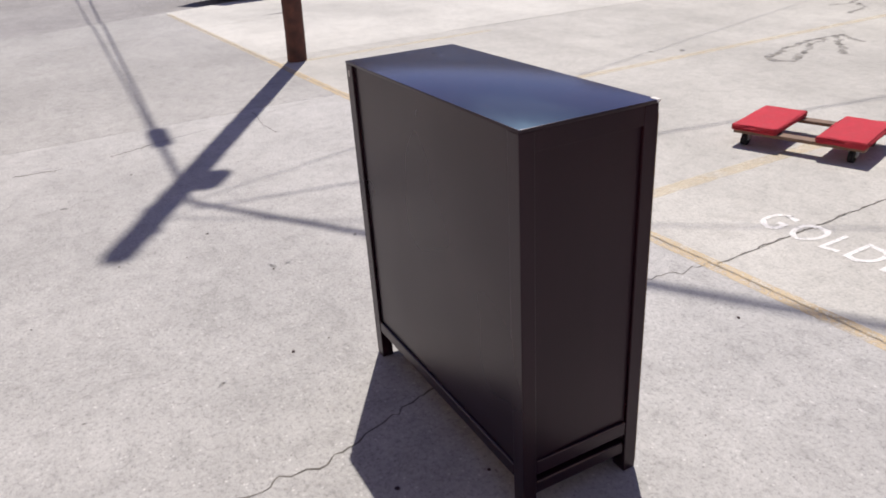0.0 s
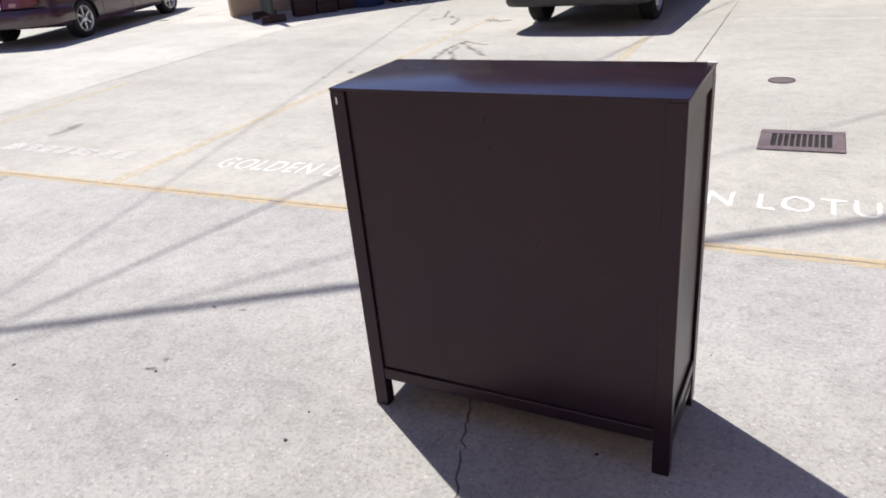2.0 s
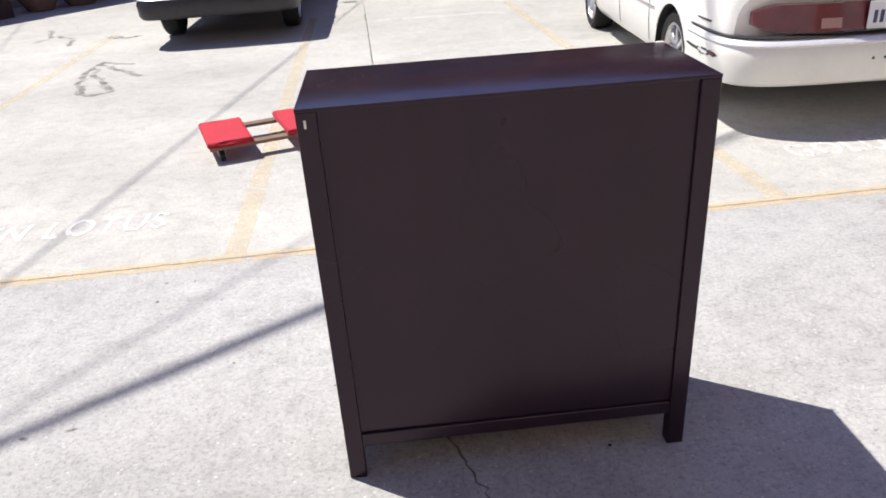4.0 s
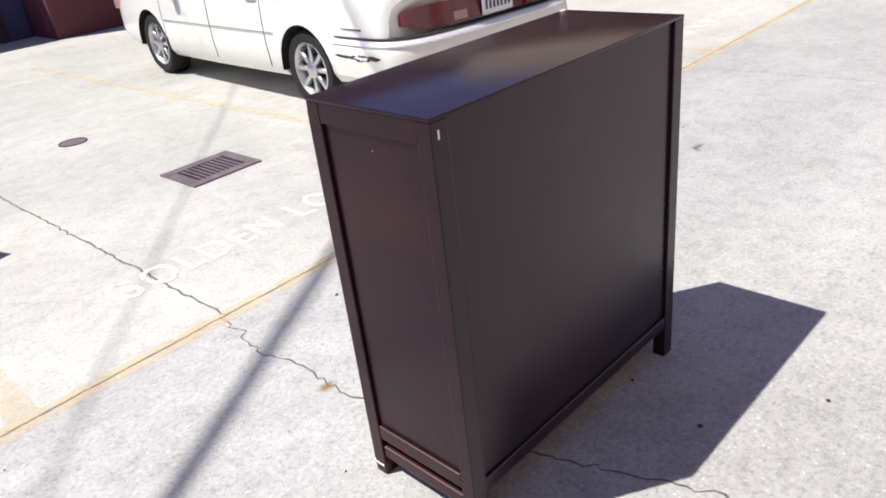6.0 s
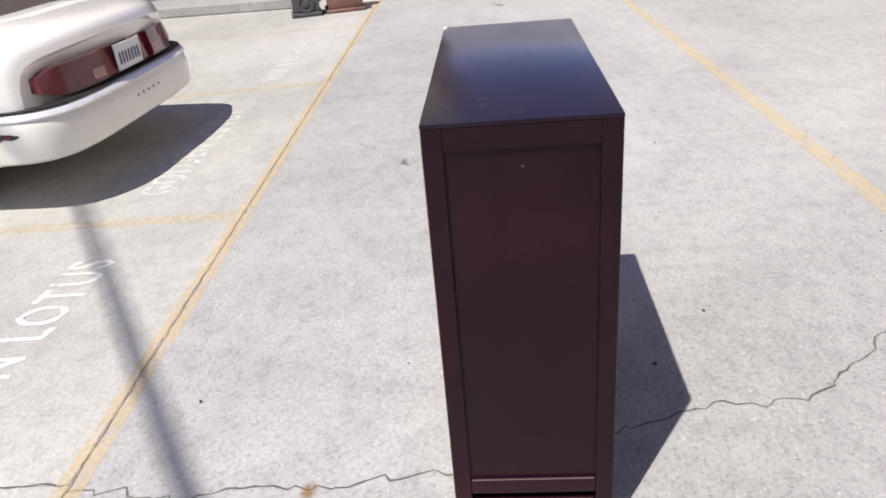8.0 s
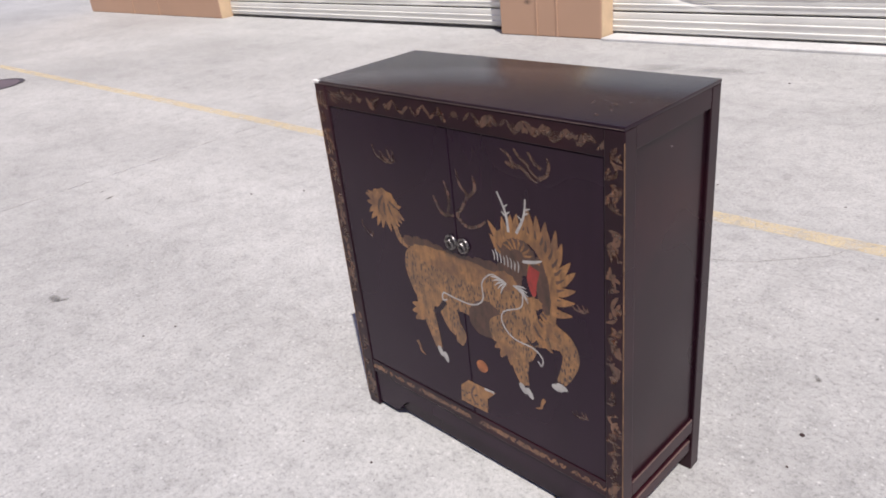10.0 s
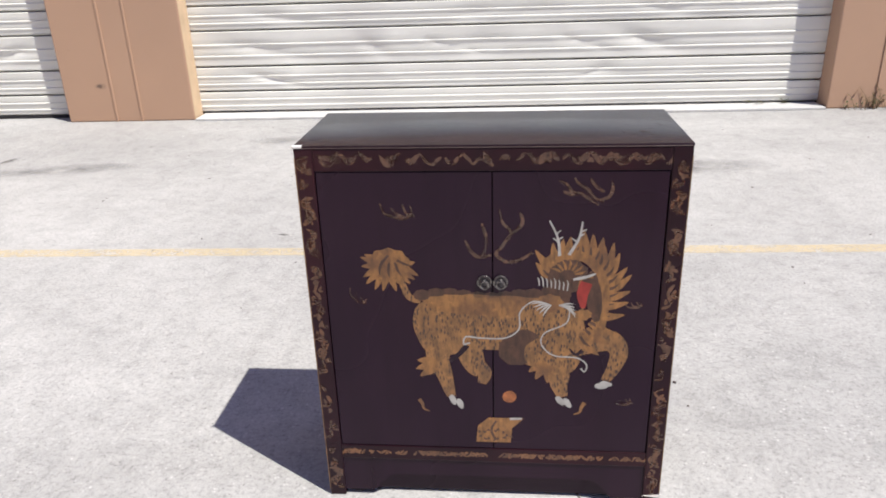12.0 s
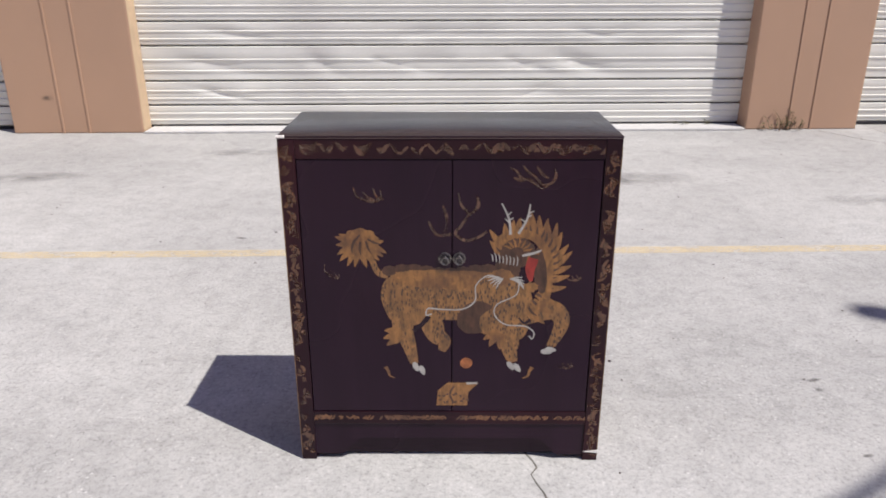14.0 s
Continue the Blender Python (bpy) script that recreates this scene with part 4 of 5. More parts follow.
def cut_arches(body, axles, r, half):
    """Cuts the wheel arches through the body's sides."""
    bm = bmesh.new()
    for y, z in axles:
        for s in (-1, 1):
            rod((s * (half - 0.26), y, z), (s * (half + 0.1), y, z), r, r, 32, bm)
    cutter = part("cutter", bm, DARK_PLASTIC)
    mod = body.modifiers.new("arches", "BOOLEAN")
    mod.operation, mod.object, mod.solver = "DIFFERENCE", cutter, "EXACT"
    parent, body.parent = body.parent, None
    bpy.context.view_layer.update()
    me = bpy.data.meshes.new_from_object(body.evaluated_get(bpy.context.evaluated_depsgraph_get()))
    body.modifiers.clear()
    body.data = me
    body.parent = parent
    bpy.data.objects.remove(cutter)
    me.set_sharp_from_angle(angle=radians(32))


def plan_sweep(profile, half, base, reach, power=5.0, start=0.0):
    """Sweeps a profile of (outward, height) round the rear of a car in plan."""
    pts = []
    for i in range(41):
        a = math.pi * (start + (1 - 2 * start) * i / 40)
        c, s = math.cos(a), math.sin(a)
        pts.append(Vector((half * math.copysign(abs(c) ** (2 / power), c), base + reach * abs(s) ** (2 / power), 0)))
    bm, rows = bmesh.new(), []
    for i, p in enumerate(pts):
        way = (pts[min(i + 1, 40)] - pts[max(i - 1, 0)]).normalized()
        out = Vector((way.y, -way.x, 0))
        rows.append([bm.verts.new(p + out * o + Vector((0, 0, z))) for o, z in profile])
    for a, b in zip(rows, rows[1:]):
        for j in range(len(profile)):
            k = (j + 1) % len(profile)
            bm.faces.new((a[j], a[k], b[k], b[j]))
    bm.faces.new(rows[0]), bm.faces.new(rows[-1][::-1])
    bmesh.ops.recalc_face_normals(bm, faces=bm.faces[:])
    return bm


def rear_patch(x0, x1, z0, z1, out, bow, lean=0.0, corner=0.0):
    """A curved panel that follows the bowed rear of a car."""
    bm, n, m = bmesh.new(), 14, 4
    grid = [[], []]
    for layer, o in ((0, out), (1, -0.03)):
        for i in range(n + 1):
            x = x0 + (x1 - x0) * i / n
            y = -bow * (abs(x) / 0.9) ** 3 + o
            edge = min(1.0, (1 - i / n) * n / 5.0) if corner else 1.0
            inset = corner * (1 - edge) ** 2
            grid[layer].append([bm.verts.new((x, y - lean * (z0 + (z1 - z0) * j / m - z0), z0 + inset + (z1 - z0 - 2 * inset) * j / m)) for j in range(m + 1)])
    for i in range(n):
        for j in range(m):
            bm.faces.new((grid[0][i][j], grid[0][i + 1][j], grid[0][i + 1][j + 1], grid[0][i][j + 1]))
        for j in (0, m):
            bm.faces.new((grid[0][i][j], grid[0][i + 1][j], grid[1][i + 1][j], grid[1][i][j]))
    for i in (0, n):
        for j in range(m):
            bm.faces.new((grid[0][i][j], grid[0][i][j + 1], grid[1][i][j + 1], grid[1][i][j]))
    bmesh.ops.recalc_face_normals(bm, faces=bm.faces[:])
    return bm


def add_wheel(car, x, y, r, side, spokes, shared):
    turn = pose(x, y, r, 0, 90 * side, 0)
    hub = part("wheel", lathe([(r * 0.60, -0.10), (r * 0.60, -0.02), (r * 0.1, 0.0)], 30), DARK_PLASTIC, car) if "hub" not in shared else new("wheel", shared["hub"])
    shared["hub"] = hub.data
    hub.parent, hub.matrix_basis = car, turn
    if "tyre" not in shared:
        shared["tyre"] = lathe([(r * 0.64, -0.10), (r * 0.9, -0.105), (r * 0.985, -0.085), (r, -0.05), (r, 0.05), (r * 0.985, 0.085), (r * 0.9, 0.108), (r * 0.70, 0.10), (r * 0.66, 0.085), (r * 0.64, 0.04)], 40)
        tyre = part("tyre", shared["tyre"], RUBBER, hub, "", True)
        bm = lathe([(r * 0.58, 0.04), (r * 0.66, 0.085), (r * 0.70, 0.098), (r * 0.65, 0.10), (r * 0.60, 0.07), (r * 0.58, 0.04)], 40, None, None, False)
        for i in range(spokes):
            m = Matrix.Rotation(2 * math.pi * i / spokes, 4, "Z")
            block(r * 0.1, r * 0.64, -r * 0.06, r * 0.06, 0.045, 0.085, 0.008, bm, m, 1)
        lathe([(r * 0.22, 0.04), (r * 0.22, 0.09), (r * 0.14, 0.105), (r * 0.02, 0.108)], 24, None, bm)
        rim = part("rim", bm, ALLOY, hub, "silver alloy rim", True)
        shared["tyre"], shared["rim"] = tyre.data, rim.data
    else:
        for name in ("tyre", "rim"):
            o = new(name, shared[name])
            o.parent = hub


def side_line(stations, y, s):
    """A thin dark line up the side of a car body, following its section."""
    low = max(st for st in stations if st[0] <= y)
    high = min(st for st in stations if st[0] >= y)
    f = 0 if high[0] == low[0] else (y - low[0]) / (high[0] - low[0])
    _, w, zb, zs, zt = (a + (b - a) * f for a, b in zip(low, high))
    line = [(w * 0.985, zb + 0.09), (w, zb + (zs - zb) * 0.35), (w, zb + (zs - zb) * 0.6), (w * 0.99, zb + (zs - zb) * 0.82), (w * 0.965, zs - 0.02)]
    bm = bmesh.new()
    rows = [[bm.verts.new((s * (x + o), y + k, z)) for o, k in ((-0.01, -0.005), (0.003, -0.004), (0.003, 0.004), (-0.01, 0.005))] for x, z in line]
    for a, b in zip(rows, rows[1:]):
        for j in range(3):
            bm.faces.new((a[j], a[j + 1], b[j + 1], b[j]))
    bmesh.ops.recalc_face_normals(bm, faces=bm.faces[:])
    return bm


def build_car(m, label, paint, style):
    car = thing("car", m, label, "car", "parked cars")
    half, length, r, axles = style["half"], style["length"], style["wheel"], style["axles"]
    bow = style["bow"]
    body = part("body", loft(style["stations"], bow, 0.9, 0.25), paint, car, "", True)
    cut_arches(body, [(y, r + 0.01) for y in axles], r * 1.11, half)
    shared = {}
    for y in axles:
        for s in (-1, 1):
            add_wheel(car, s * (half - 0.135), y, r, s, style["spokes"], shared)
            liner = rod((s * (half - 0.255), y, r + 0.01), (s * (half - 0.24), y, r + 0.01), r * 1.105, r * 1.105, 28)
            bmesh.ops.create_cone(liner, cap_ends=False, segments=32, radius1=r * 1.106, radius2=r * 1.106, depth=0.25,
                                  matrix=pose(s * (half - 0.1275), y, r + 0.01, 0, 90, 0))
            bmesh.ops.bisect_plane(liner, geom=liner.verts[:] + liner.edges[:] + liner.faces[:], plane_co=(0, 0, 0.27), plane_no=(0, 0, 1), clear_inner=True)
            part("wheel_arch", liner, RUBBER, car)
    # cabin
    (yb, zb), (yr, zr), (yf, zf), (yw, zw) = style["cabin"]
    hb, ht = half * 0.86, half * 0.66
    base = [(-hb, yb, zb), (hb, yb, zb), (hb, yw, zw), (-hb, yw, zw)]
    top = [(-ht, yr, zr), (ht, yr, zr), (ht, yf, zf), (-ht, yf, zf)]
    quads = {"rear_window": (base[0], base[1], top[1], top[0]), "windscreen": (base[2], base[3], top[3], top[2])}
    for s, (p, q) in enumerate((((1, 2)), ((3, 0)))):
        lo0, lo1, hi0, hi1 = Vector(base[p]), Vector(base[q]), Vector(top[p]), Vector(top[q])
        for k in range(2):
            quads[f"side_window{s}{k}"] = (lo0.lerp(lo1, k / 2), lo0.lerp(lo1, (k + 1) / 2), hi0.lerp(hi1, (k + 1) / 2), hi0.lerp(hi1, k / 2))
    for name, q in quads.items():
        bm = bmesh.new()
        q = [Vector(v) for v in q]
        nrm = (q[1] - q[0]).cross(q[3] - q[0]).normalized()
        outer = [bm.verts.new(v) for v in q]
        inner = [bm.verts.new(v - nrm * 0.012) for v in q]
        bm.faces.new(outer), bm.faces.new(inner[::-1])
        for i in range(4):
            bm.faces.new((outer[i], inner[i], inner[(i + 1) % 4], outer[(i + 1) % 4]))
        part("side_window" if name.startswith("side") else name, bm, CAR_GLASS, car, "dark tinted glass")
    part("roof", block(-ht - 0.02, ht + 0.02, yf - 0.03, yr + 0.03, zr - 0.012, zr + 0.045, 0.035, seg=3), paint, car, "", True)
    for p in range(4):
        a, b = Vector(base[p]), Vector(top[p])
        part("pillar", tube([a + (a - b) * 0.06, a.lerp(b, 0.5), b], 0.038, 10), paint, car, "", True)
    for s in (-1, 1):
        a = Vector((s * hb, (yb + yw) / 2, (zb + zw) / 2))
        b = Vector((s * ht, (yr + yf) / 2, zr))
        part("pillar", tube([a, b], 0.03, 8), DARK_PLASTIC, car)
    # doors, trim and handles
    belt = style["trim"]
    for s in (-1, 1):
        x = s * (half - 0.004)
        for y in style["gaps"]:
            part("door_gap", side_line(style["stations"], y, s), DARK_PLASTIC, car)
        part("side_trim", block(x - 0.012, x + 0.012, axles[1] + r * 1.22, axles[0] - r * 1.22, belt - 0.012, belt + 0.012, 0.004), style["trim_material"], car, "thin bright side moulding")
        for y in style["handles"]:
            part("door_handle", block(x - 0.012, x + 0.022, y - 0.08, y + 0.08, 0.80, 0.83, 0.008), paint, car)
        mx = s * (half + 0.09)
        part("mirror", block(mx - 0.09, mx + 0.09, yw + 0.35, yw + 0.45, 0.95, 1.08, 0.03, seg=3), paint, car, "", True)
        hx = s * half * 0.62
        part("headlight", block(hx - 0.2, hx + 0.2, -length + 0.02, -length + 0.28, 0.56, 0.68, 0.03, seg=3), LAMP_CLEAR, car, "clear headlight", True)
    # rear
    prof, material = style["bumper"]
    bumper = part("rear_bumper", plan_sweep(prof, half + 0.012, style.get("base", -0.78), 0.05 - style.get("base", -0.78), style.get("power", 5.0)), material, car, style["bumper_label"], True)
    if style.get("strip"):
        part("bumper_strip", plan_sweep(style["strip"], half + 0.012, style.get("base", -0.78), 0.05 - style.get("base", -0.78), style.get("power", 5.0)), WORN_CHROME, bumper, "bright strip along the bumper top", True)
        seam = [(-0.06, 0.576), (-0.004, 0.578), (-0.004, 0.583), (-0.06, 0.586)] if style["bumper"][0][-1][1] > 0.56 else [(-0.06, 0.547), (0.0, 0.551), (0.0, 0.557), (-0.06, 0.56)]
        part("bumper_seam", plan_sweep(seam, half + 0.012, style.get("base", -0.78), 0.05 - style.get("base", -0.78), style.get("power", 5.0)), DARK_PLASTIC, bumper, "dark gap above the bumper")
    z0, z1, xi = style["lamp"]
    for s in (-1, 1):
        part("tail_light", rear_patch(s * xi, s * half * style.get("lamp_end", 0.93), z0, z1, 0.034, bow, 0.12, style.get("lamp_round", 0.025)), style.get("lens", LAMP_RED), car, "red tail light", True)
        part("reverse_light", rear_patch(s * xi * 1.02, s * (xi + 0.12), z0 + 0.02, z0 + 0.075, 0.036, bow, 0.12), LAMP_CLEAR, car, "pale reversing light")
    part("rear_panel", rear_patch(-xi + 0.003, xi - 0.003, z0, z1, 0.012, bow, 0.18), style["panel"], car, "dark panel between the tail lights")
    plate = part("licence_plate", block(-0.155, 0.155, 0.014, 0.024, z0 + 0.0, z0 + 0.155, 0.003, None, Matrix.Rotation(0, 4, "X")), PLATE_WHITE, car, "white licence plate with dark bars")
    for i in range(7):
        x = -0.125 + i * 0.038
        part("plate_bar", block(x, x + 0.022, 0.024, 0.0255, z0 + 0.035, z0 + 0.105), PLATE_INK, plate)
    return car


WHITE_STYLE = {
    "half": 0.935, "length": 4.9, "wheel": 0.295, "axles": (-1.06, -3.68), "base": -0.64, "bow": 0.17, "spokes": 8,
    "stations": [(0.0, 0.86, 0.330, 0.770, 0.840), (-0.05, 0.895, 0.300, 0.840, 0.915), (-0.25, 0.92, 0.260, 0.875, 0.955), (-0.7, 0.935, 0.220, 0.890, 0.975), (-1.4, 0.94, 0.200, 0.900, 0.980),
                 (-2.4, 0.94, 0.190, 0.900, 0.970), (-3.2, 0.94, 0.190, 0.885, 0.955), (-3.95, 0.93, 0.200, 0.840, 0.900), (-4.56, 0.89, 0.240, 0.730, 0.770), (-4.82, 0.82, 0.290, 0.610, 0.660), (-4.9, 0.74, 0.330, 0.550, 0.590)],
    "cabin": ((-0.56, 0.955), (-1.52, 1.370), (-2.7, 1.380), (-3.45, 0.940)), "trim": 0.545, "trim_material": CHROME, "gaps": (-1.55, -2.42, -3.35), "handles": (-1.67, -2.55),
    "bumper": ([(-0.10, 0.315), (-0.02, 0.300), (0.012, 0.320), (0.022, 0.390), (0.022, 0.470), (0.012, 0.530), (-0.02, 0.570), (-0.10, 0.575)], BUMPER_WHITE), "bumper_label": "scuffed white rear bumper",
    "strip": [(0.010, 0.532), (0.020, 0.542), (0.008, 0.562), (-0.022, 0.576), (-0.03, 0.568)], "lamp": (0.602, 0.757, 0.30), "panel": LAMP_RED, "lamp_end": 0.835, "lamp_round": 0.042,
}
white_car = build_car(pose(-2.54, -2.25, 0, 0, 0, -3.0) @ Matrix.Diagonal((0.95, 1, 0.97, 1)), "white four-door sedan with a damaged rear bumper, parked in a stall", WHITE_CAR, WHITE_STYLE)
# torn reflector opening and small marks on the rear bumper
rng = random.Random(44)


def bumper_side(y):
    """How far out the rear bumper's face stands at y along the car."""
    s = min(0.999, max(0.0, (y + 0.64) / 0.69)) ** 2.5
    return 0.947 * math.sqrt(1 - s * s) ** 0.4 + 0.022


def torn(y0, y1, z0, z1, lift, material, name, label):
    """A ragged patch that follows the side of the bumper."""
    n, bm, rows = 14, bmesh.new(), []
    for i in range(n + 1):
        y = y0 + (y1 - y0) * i / n
        half = (z1 - z0) / 2 * math.sqrt(max(0.02, 1 - (2 * i / n - 1) ** 2)) * rng.uniform(0.6, 1.1)
        mid, x = (z0 + z1) / 2 + rng.gauss(0, 0.003), bumper_side(y)
        rows.append([bm.verts.new((x + o, y, z)) for o, z in ((lift, mid - half), (lift, mid + half), (-0.02, mid + half), (-0.02, mid - half))])
    for p, q in zip(rows, rows[1:]):
        for j in range(4):
            bm.faces.new((p[j], q[j], q[(j + 1) % 4], p[(j + 1) % 4]))
    bm.faces.new(rows[0]), bm.faces.new(rows[-1][::-1])
    bmesh.ops.recalc_face_normals(bm, faces=bm.faces[:])
    return part(name, bm, material, white_car, label)


torn(-0.46, -0.17, 0.438, 0.486, 0.002, DARK_PLASTIC, "bumper_hole", "torn dark hole in the bumper side")
torn(-0.62, -0.43, 0.452, 0.472, 0.0015, DARK_PLASTIC, "bumper_tear", "dark ragged tear in the bumper side")
torn(-0.41, -0.27, 0.449, 0.475, 0.004, PLATE_WHITE, "reflector", "broken pale reflector in the bumper side")
torn(-0.26, -0.20, 0.455, 0.472, 0.004, LAMP_RED, "reflector", "broken red reflector in the bumper side")
for i in range(5):
    x = -0.17 + i * 0.07
    part("emblem_mark", block(x - 0.007, x + 0.007, 0.068, 0.0735, 0.440, 0.456), DARK_METAL, white_car, "small dark letter-like mark on the bumper")
for i in range(9):
    y = -0.56 + i * 0.024
    part("badge_bar", block(0.91, 0.9312, y, y + 0.010 + 0.006 * (i % 2), 0.628, 0.638), DARK_METAL, white_car, "small dark badge mark")
part("fuel_flap", lathe([(0.085, 0.0), (0.085, 0.003), (0.08, 0.005), (0.01, 0.006)], 30, pose(0.926, -1.36, 0.81, 0, 90, 0)), WHITE_CAR, white_car, "round fuel flap", True)

BLACK_STYLE = {
    "half": 0.88, "length": 4.6, "wheel": 0.30, "axles": (-0.92, -3.5), "bow": 0.07, "spokes": 10,
    "stations": [(0.0, 0.84, 0.36, 0.82, 0.90), (-0.06, 0.86, 0.33, 0.87, 0.95), (-0.4, 0.87, 0.28, 0.88, 0.96), (-1.2, 0.88, 0.25, 0.89, 0.96), (-2.4, 0.88, 0.25, 0.89, 0.96),
                 (-3.3, 0.88, 0.25, 0.87, 0.93), (-4.2, 0.86, 0.28, 0.80, 0.85), (-4.52, 0.83, 0.33, 0.70, 0.76), (-4.6, 0.80, 0.36, 0.66, 0.70)],
    "cabin": ((-0.85, 0.95), (-1.35, 1.36), (-2.5, 1.37), (-3.2, 0.93)), "trim": 0.55, "trim_material": STEEL_GREY, "gaps": (-1.4, -2.3, -3.1), "handles": (-1.5, -2.4),
    "bumper": ([(-0.08, 0.33), (0.01, 0.32), (0.04, 0.36), (0.045, 0.49), (0.02, 0.54), (-0.08, 0.545)], DARK_BUMPER), "power": 9.0, "bumper_label": "grey rear bumper with a dark rub strip",
    "strip": [(0.02, 0.528), (0.03, 0.535), (0.01, 0.55), (-0.02, 0.55)], "lamp": (0.60, 0.76, 0.30), "panel": DARK_PLASTIC, "lens": LAMP_BRIGHT,
}
build_car(pose(2.02, -6.66, 0, 0, 0, 0.5) @ Matrix.Diagonal((0.93, 1, 0.96, 1)), "old black four-door sedan with red tail lights, parked in a stall", BLACK_CAR, BLACK_STYLE)

ROUND_STYLE = dict(WHITE_STYLE, length=4.6, half=0.88, axles=(-0.95, -3.6), bow=0.2, spokes=6, trim_material=DARK_PLASTIC,
                   stations=[(y * 4.6 / 4.9, w * 0.94, zb, zs, zt) for y, w, zb, zs, zt in WHITE_STYLE["stations"]],
                   cabin=((-0.65, 0.99), (-1.5, 1.41), (-2.4, 1.42), (-3.25, 0.96)), gaps=(-1.45, -2.3, -3.15), handles=(-1.6, -2.45), strip=None,
                   bumper_label="painted rear bumper")
build_car(pose(10.9, -5.55, 0, 0, 0, 16), "dark maroon four-door sedan parked near the street", MAROON_CAR,
          dict(ROUND_STYLE, bumper=(WHITE_STYLE["bumper"][0], MAROON_CAR)))
build_car(pose(15.7, -8.5, -0.06, 0, 0, 22), "silver sedan parked along the street kerb beyond a maroon one", SILVER_CAR, dict(ROUND_STYLE, bumper=(WHITE_STYLE["bumper"][0], SILVER_CAR)))
build_car(pose(14.7, -6.1, -0.06, 0, 0, 203), "pale silver sedan parked at the street kerb", SILVER_CAR, dict(ROUND_STYLE, bumper=(WHITE_STYLE["bumper"][0], SILVER_CAR)))
build_car(pose(18.6, -4.0, -0.06, 0, 0, 3), "dark sedan parked across the street", BLACK_CAR, dict(ROUND_STYLE, bumper=(WHITE_STYLE["bumper"][0], BLACK_CAR)))


# ---- furniture dolly ----
def furniture_dolly(m):
    d = thing("furniture_dolly", m, "wooden furniture dolly with two red carpeted ends on casters", "dolly")
    for s in (-1, 1):
        x0, x1 = sorted((s * 0.115, s * 0.40))
        pad = block(x0, x1, -0.245, 0.245, 0.125, 0.175, 0.016, seg=3)
        bmesh.ops.subdivide_edges(pad, edges=pad.edges[:], cuts=2, use_grid_fill=True)
        rng = random.Random(31 + s)
        for v in pad.verts:
            v.co += Vector((rng.gauss(0, 0.0022), rng.gauss(0, 0.0022), rng.gauss(0, 0.0022)))
        part("carpet_pad", pad, CARPET_RED, d, "red carpet wrapped over a wooden end board", True)
        for t in (-1, 1):
            cx, cy = s * 0.32, t * 0.17
            caster = part("caster", lathe([(0.045, 0.112), (0.045, 0.118), (0.02, 0.122), (0.02, 0.126)], 18, Matrix.Translation((cx, cy, 0))), STEEL_GREY, d)
            part("wheel", rod((cx - 0.015, cy + 0.02, 0.045), (cx + 0.015, cy + 0.02, 0.045), 0.045, 0.045, 22), RUBBER, caster, "black rubber caster wheel", True)
            for k in (-1, 1):
                part("fork", block(cx + k * 0.021 - 0.003, cx + k * 0.021 + 0.003, cy - 0.02, cy + 0.035, 0.04, 0.112, 0.002), STEEL_GREY, caster)
    for t in (-1, 1):
        part("rail", block(-0.39, 0.39, t * 0.19 - 0.035, t * 0.19 + 0.035, 0.098, 0.126, 0.004), HARDWOOD, d, "worn wooden rail")


furniture_dolly(pose(1.10, -2.97, 0, 0, 0, 18) @ Matrix.Diagonal((0.95, 1.04, 0.76, 1)))


# ---- the lacquered cabinet ----
W, D, H = 0.4715, 0.1867, 1.05
cabinet = thing("cabinet", pose(0.006, -0.021, 0), "black lacquered two-door cabinet with gold painted ornament, chipped corners", "cabinet")
for sx in (-1, 1):
    for sy in (-1, 1):
        x0, x1 = sorted((sx * W, sx * (W - 0.046)))
        y0, y1 = sorted((sy * D, sy * (D - 0.040)))
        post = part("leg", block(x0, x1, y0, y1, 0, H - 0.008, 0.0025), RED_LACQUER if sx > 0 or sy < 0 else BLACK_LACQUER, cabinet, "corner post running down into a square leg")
        post_mesh = post.data
        post_mesh.materials.append(BLACK_LACQUER)
        post_mesh.materials.append(RED_LACQUER if sx > 0 else SHADE_SIDE_LACQUER)
        for face in post_mesh.polygons:
            if face.normal.y > 0.5 and sy > 0:
                face.material_index = 1
            elif abs(face.normal.x) > 0.5:
                face.material_index = 2
        if sy < 0:
            ex = sx * (W + 0.0004)
            part("worn_edge", block(min(ex, ex - sx * 0.0025), max(ex, ex - sx * 0.0025), -D - 0.0006, -D + 0.0012, 0.02, H - 0.03, 0.0005, seg=1), EDGE_WOOD, post, "edge rubbed down to bare wood")
top = part("top", block(-W - 0.0004, W + 0.0004, -D - 0.0004, D + 0.0004, H - 0.008, H, 0.0011, seg=2), TOP_LACQUER, cabinet, "dark top panel with scuffs", True)
top.data.materials.append(BLACK_LACQUER)
for face in top.data.polygons:
    face.material_index = 0 if face.normal.z > 0.95 else 1
part("top_edge", block(-W + 0.001, W - 0.001, -D - 0.0006, -D + 0.002, H - 0.0070, H - 0.0050, 0.0004, seg=1), PALE_EDGE, cabinet, "thin rubbed line along the top edge")

# back
XI, ZT = W - 0.046, H - 0.008
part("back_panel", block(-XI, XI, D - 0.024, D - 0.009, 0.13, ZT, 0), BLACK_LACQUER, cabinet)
part("back_rail", block(-XI, XI, D - 0.030, D - 0.001, 0.108, 0.150, 0.004), BLACK_LACQUER, cabinet)

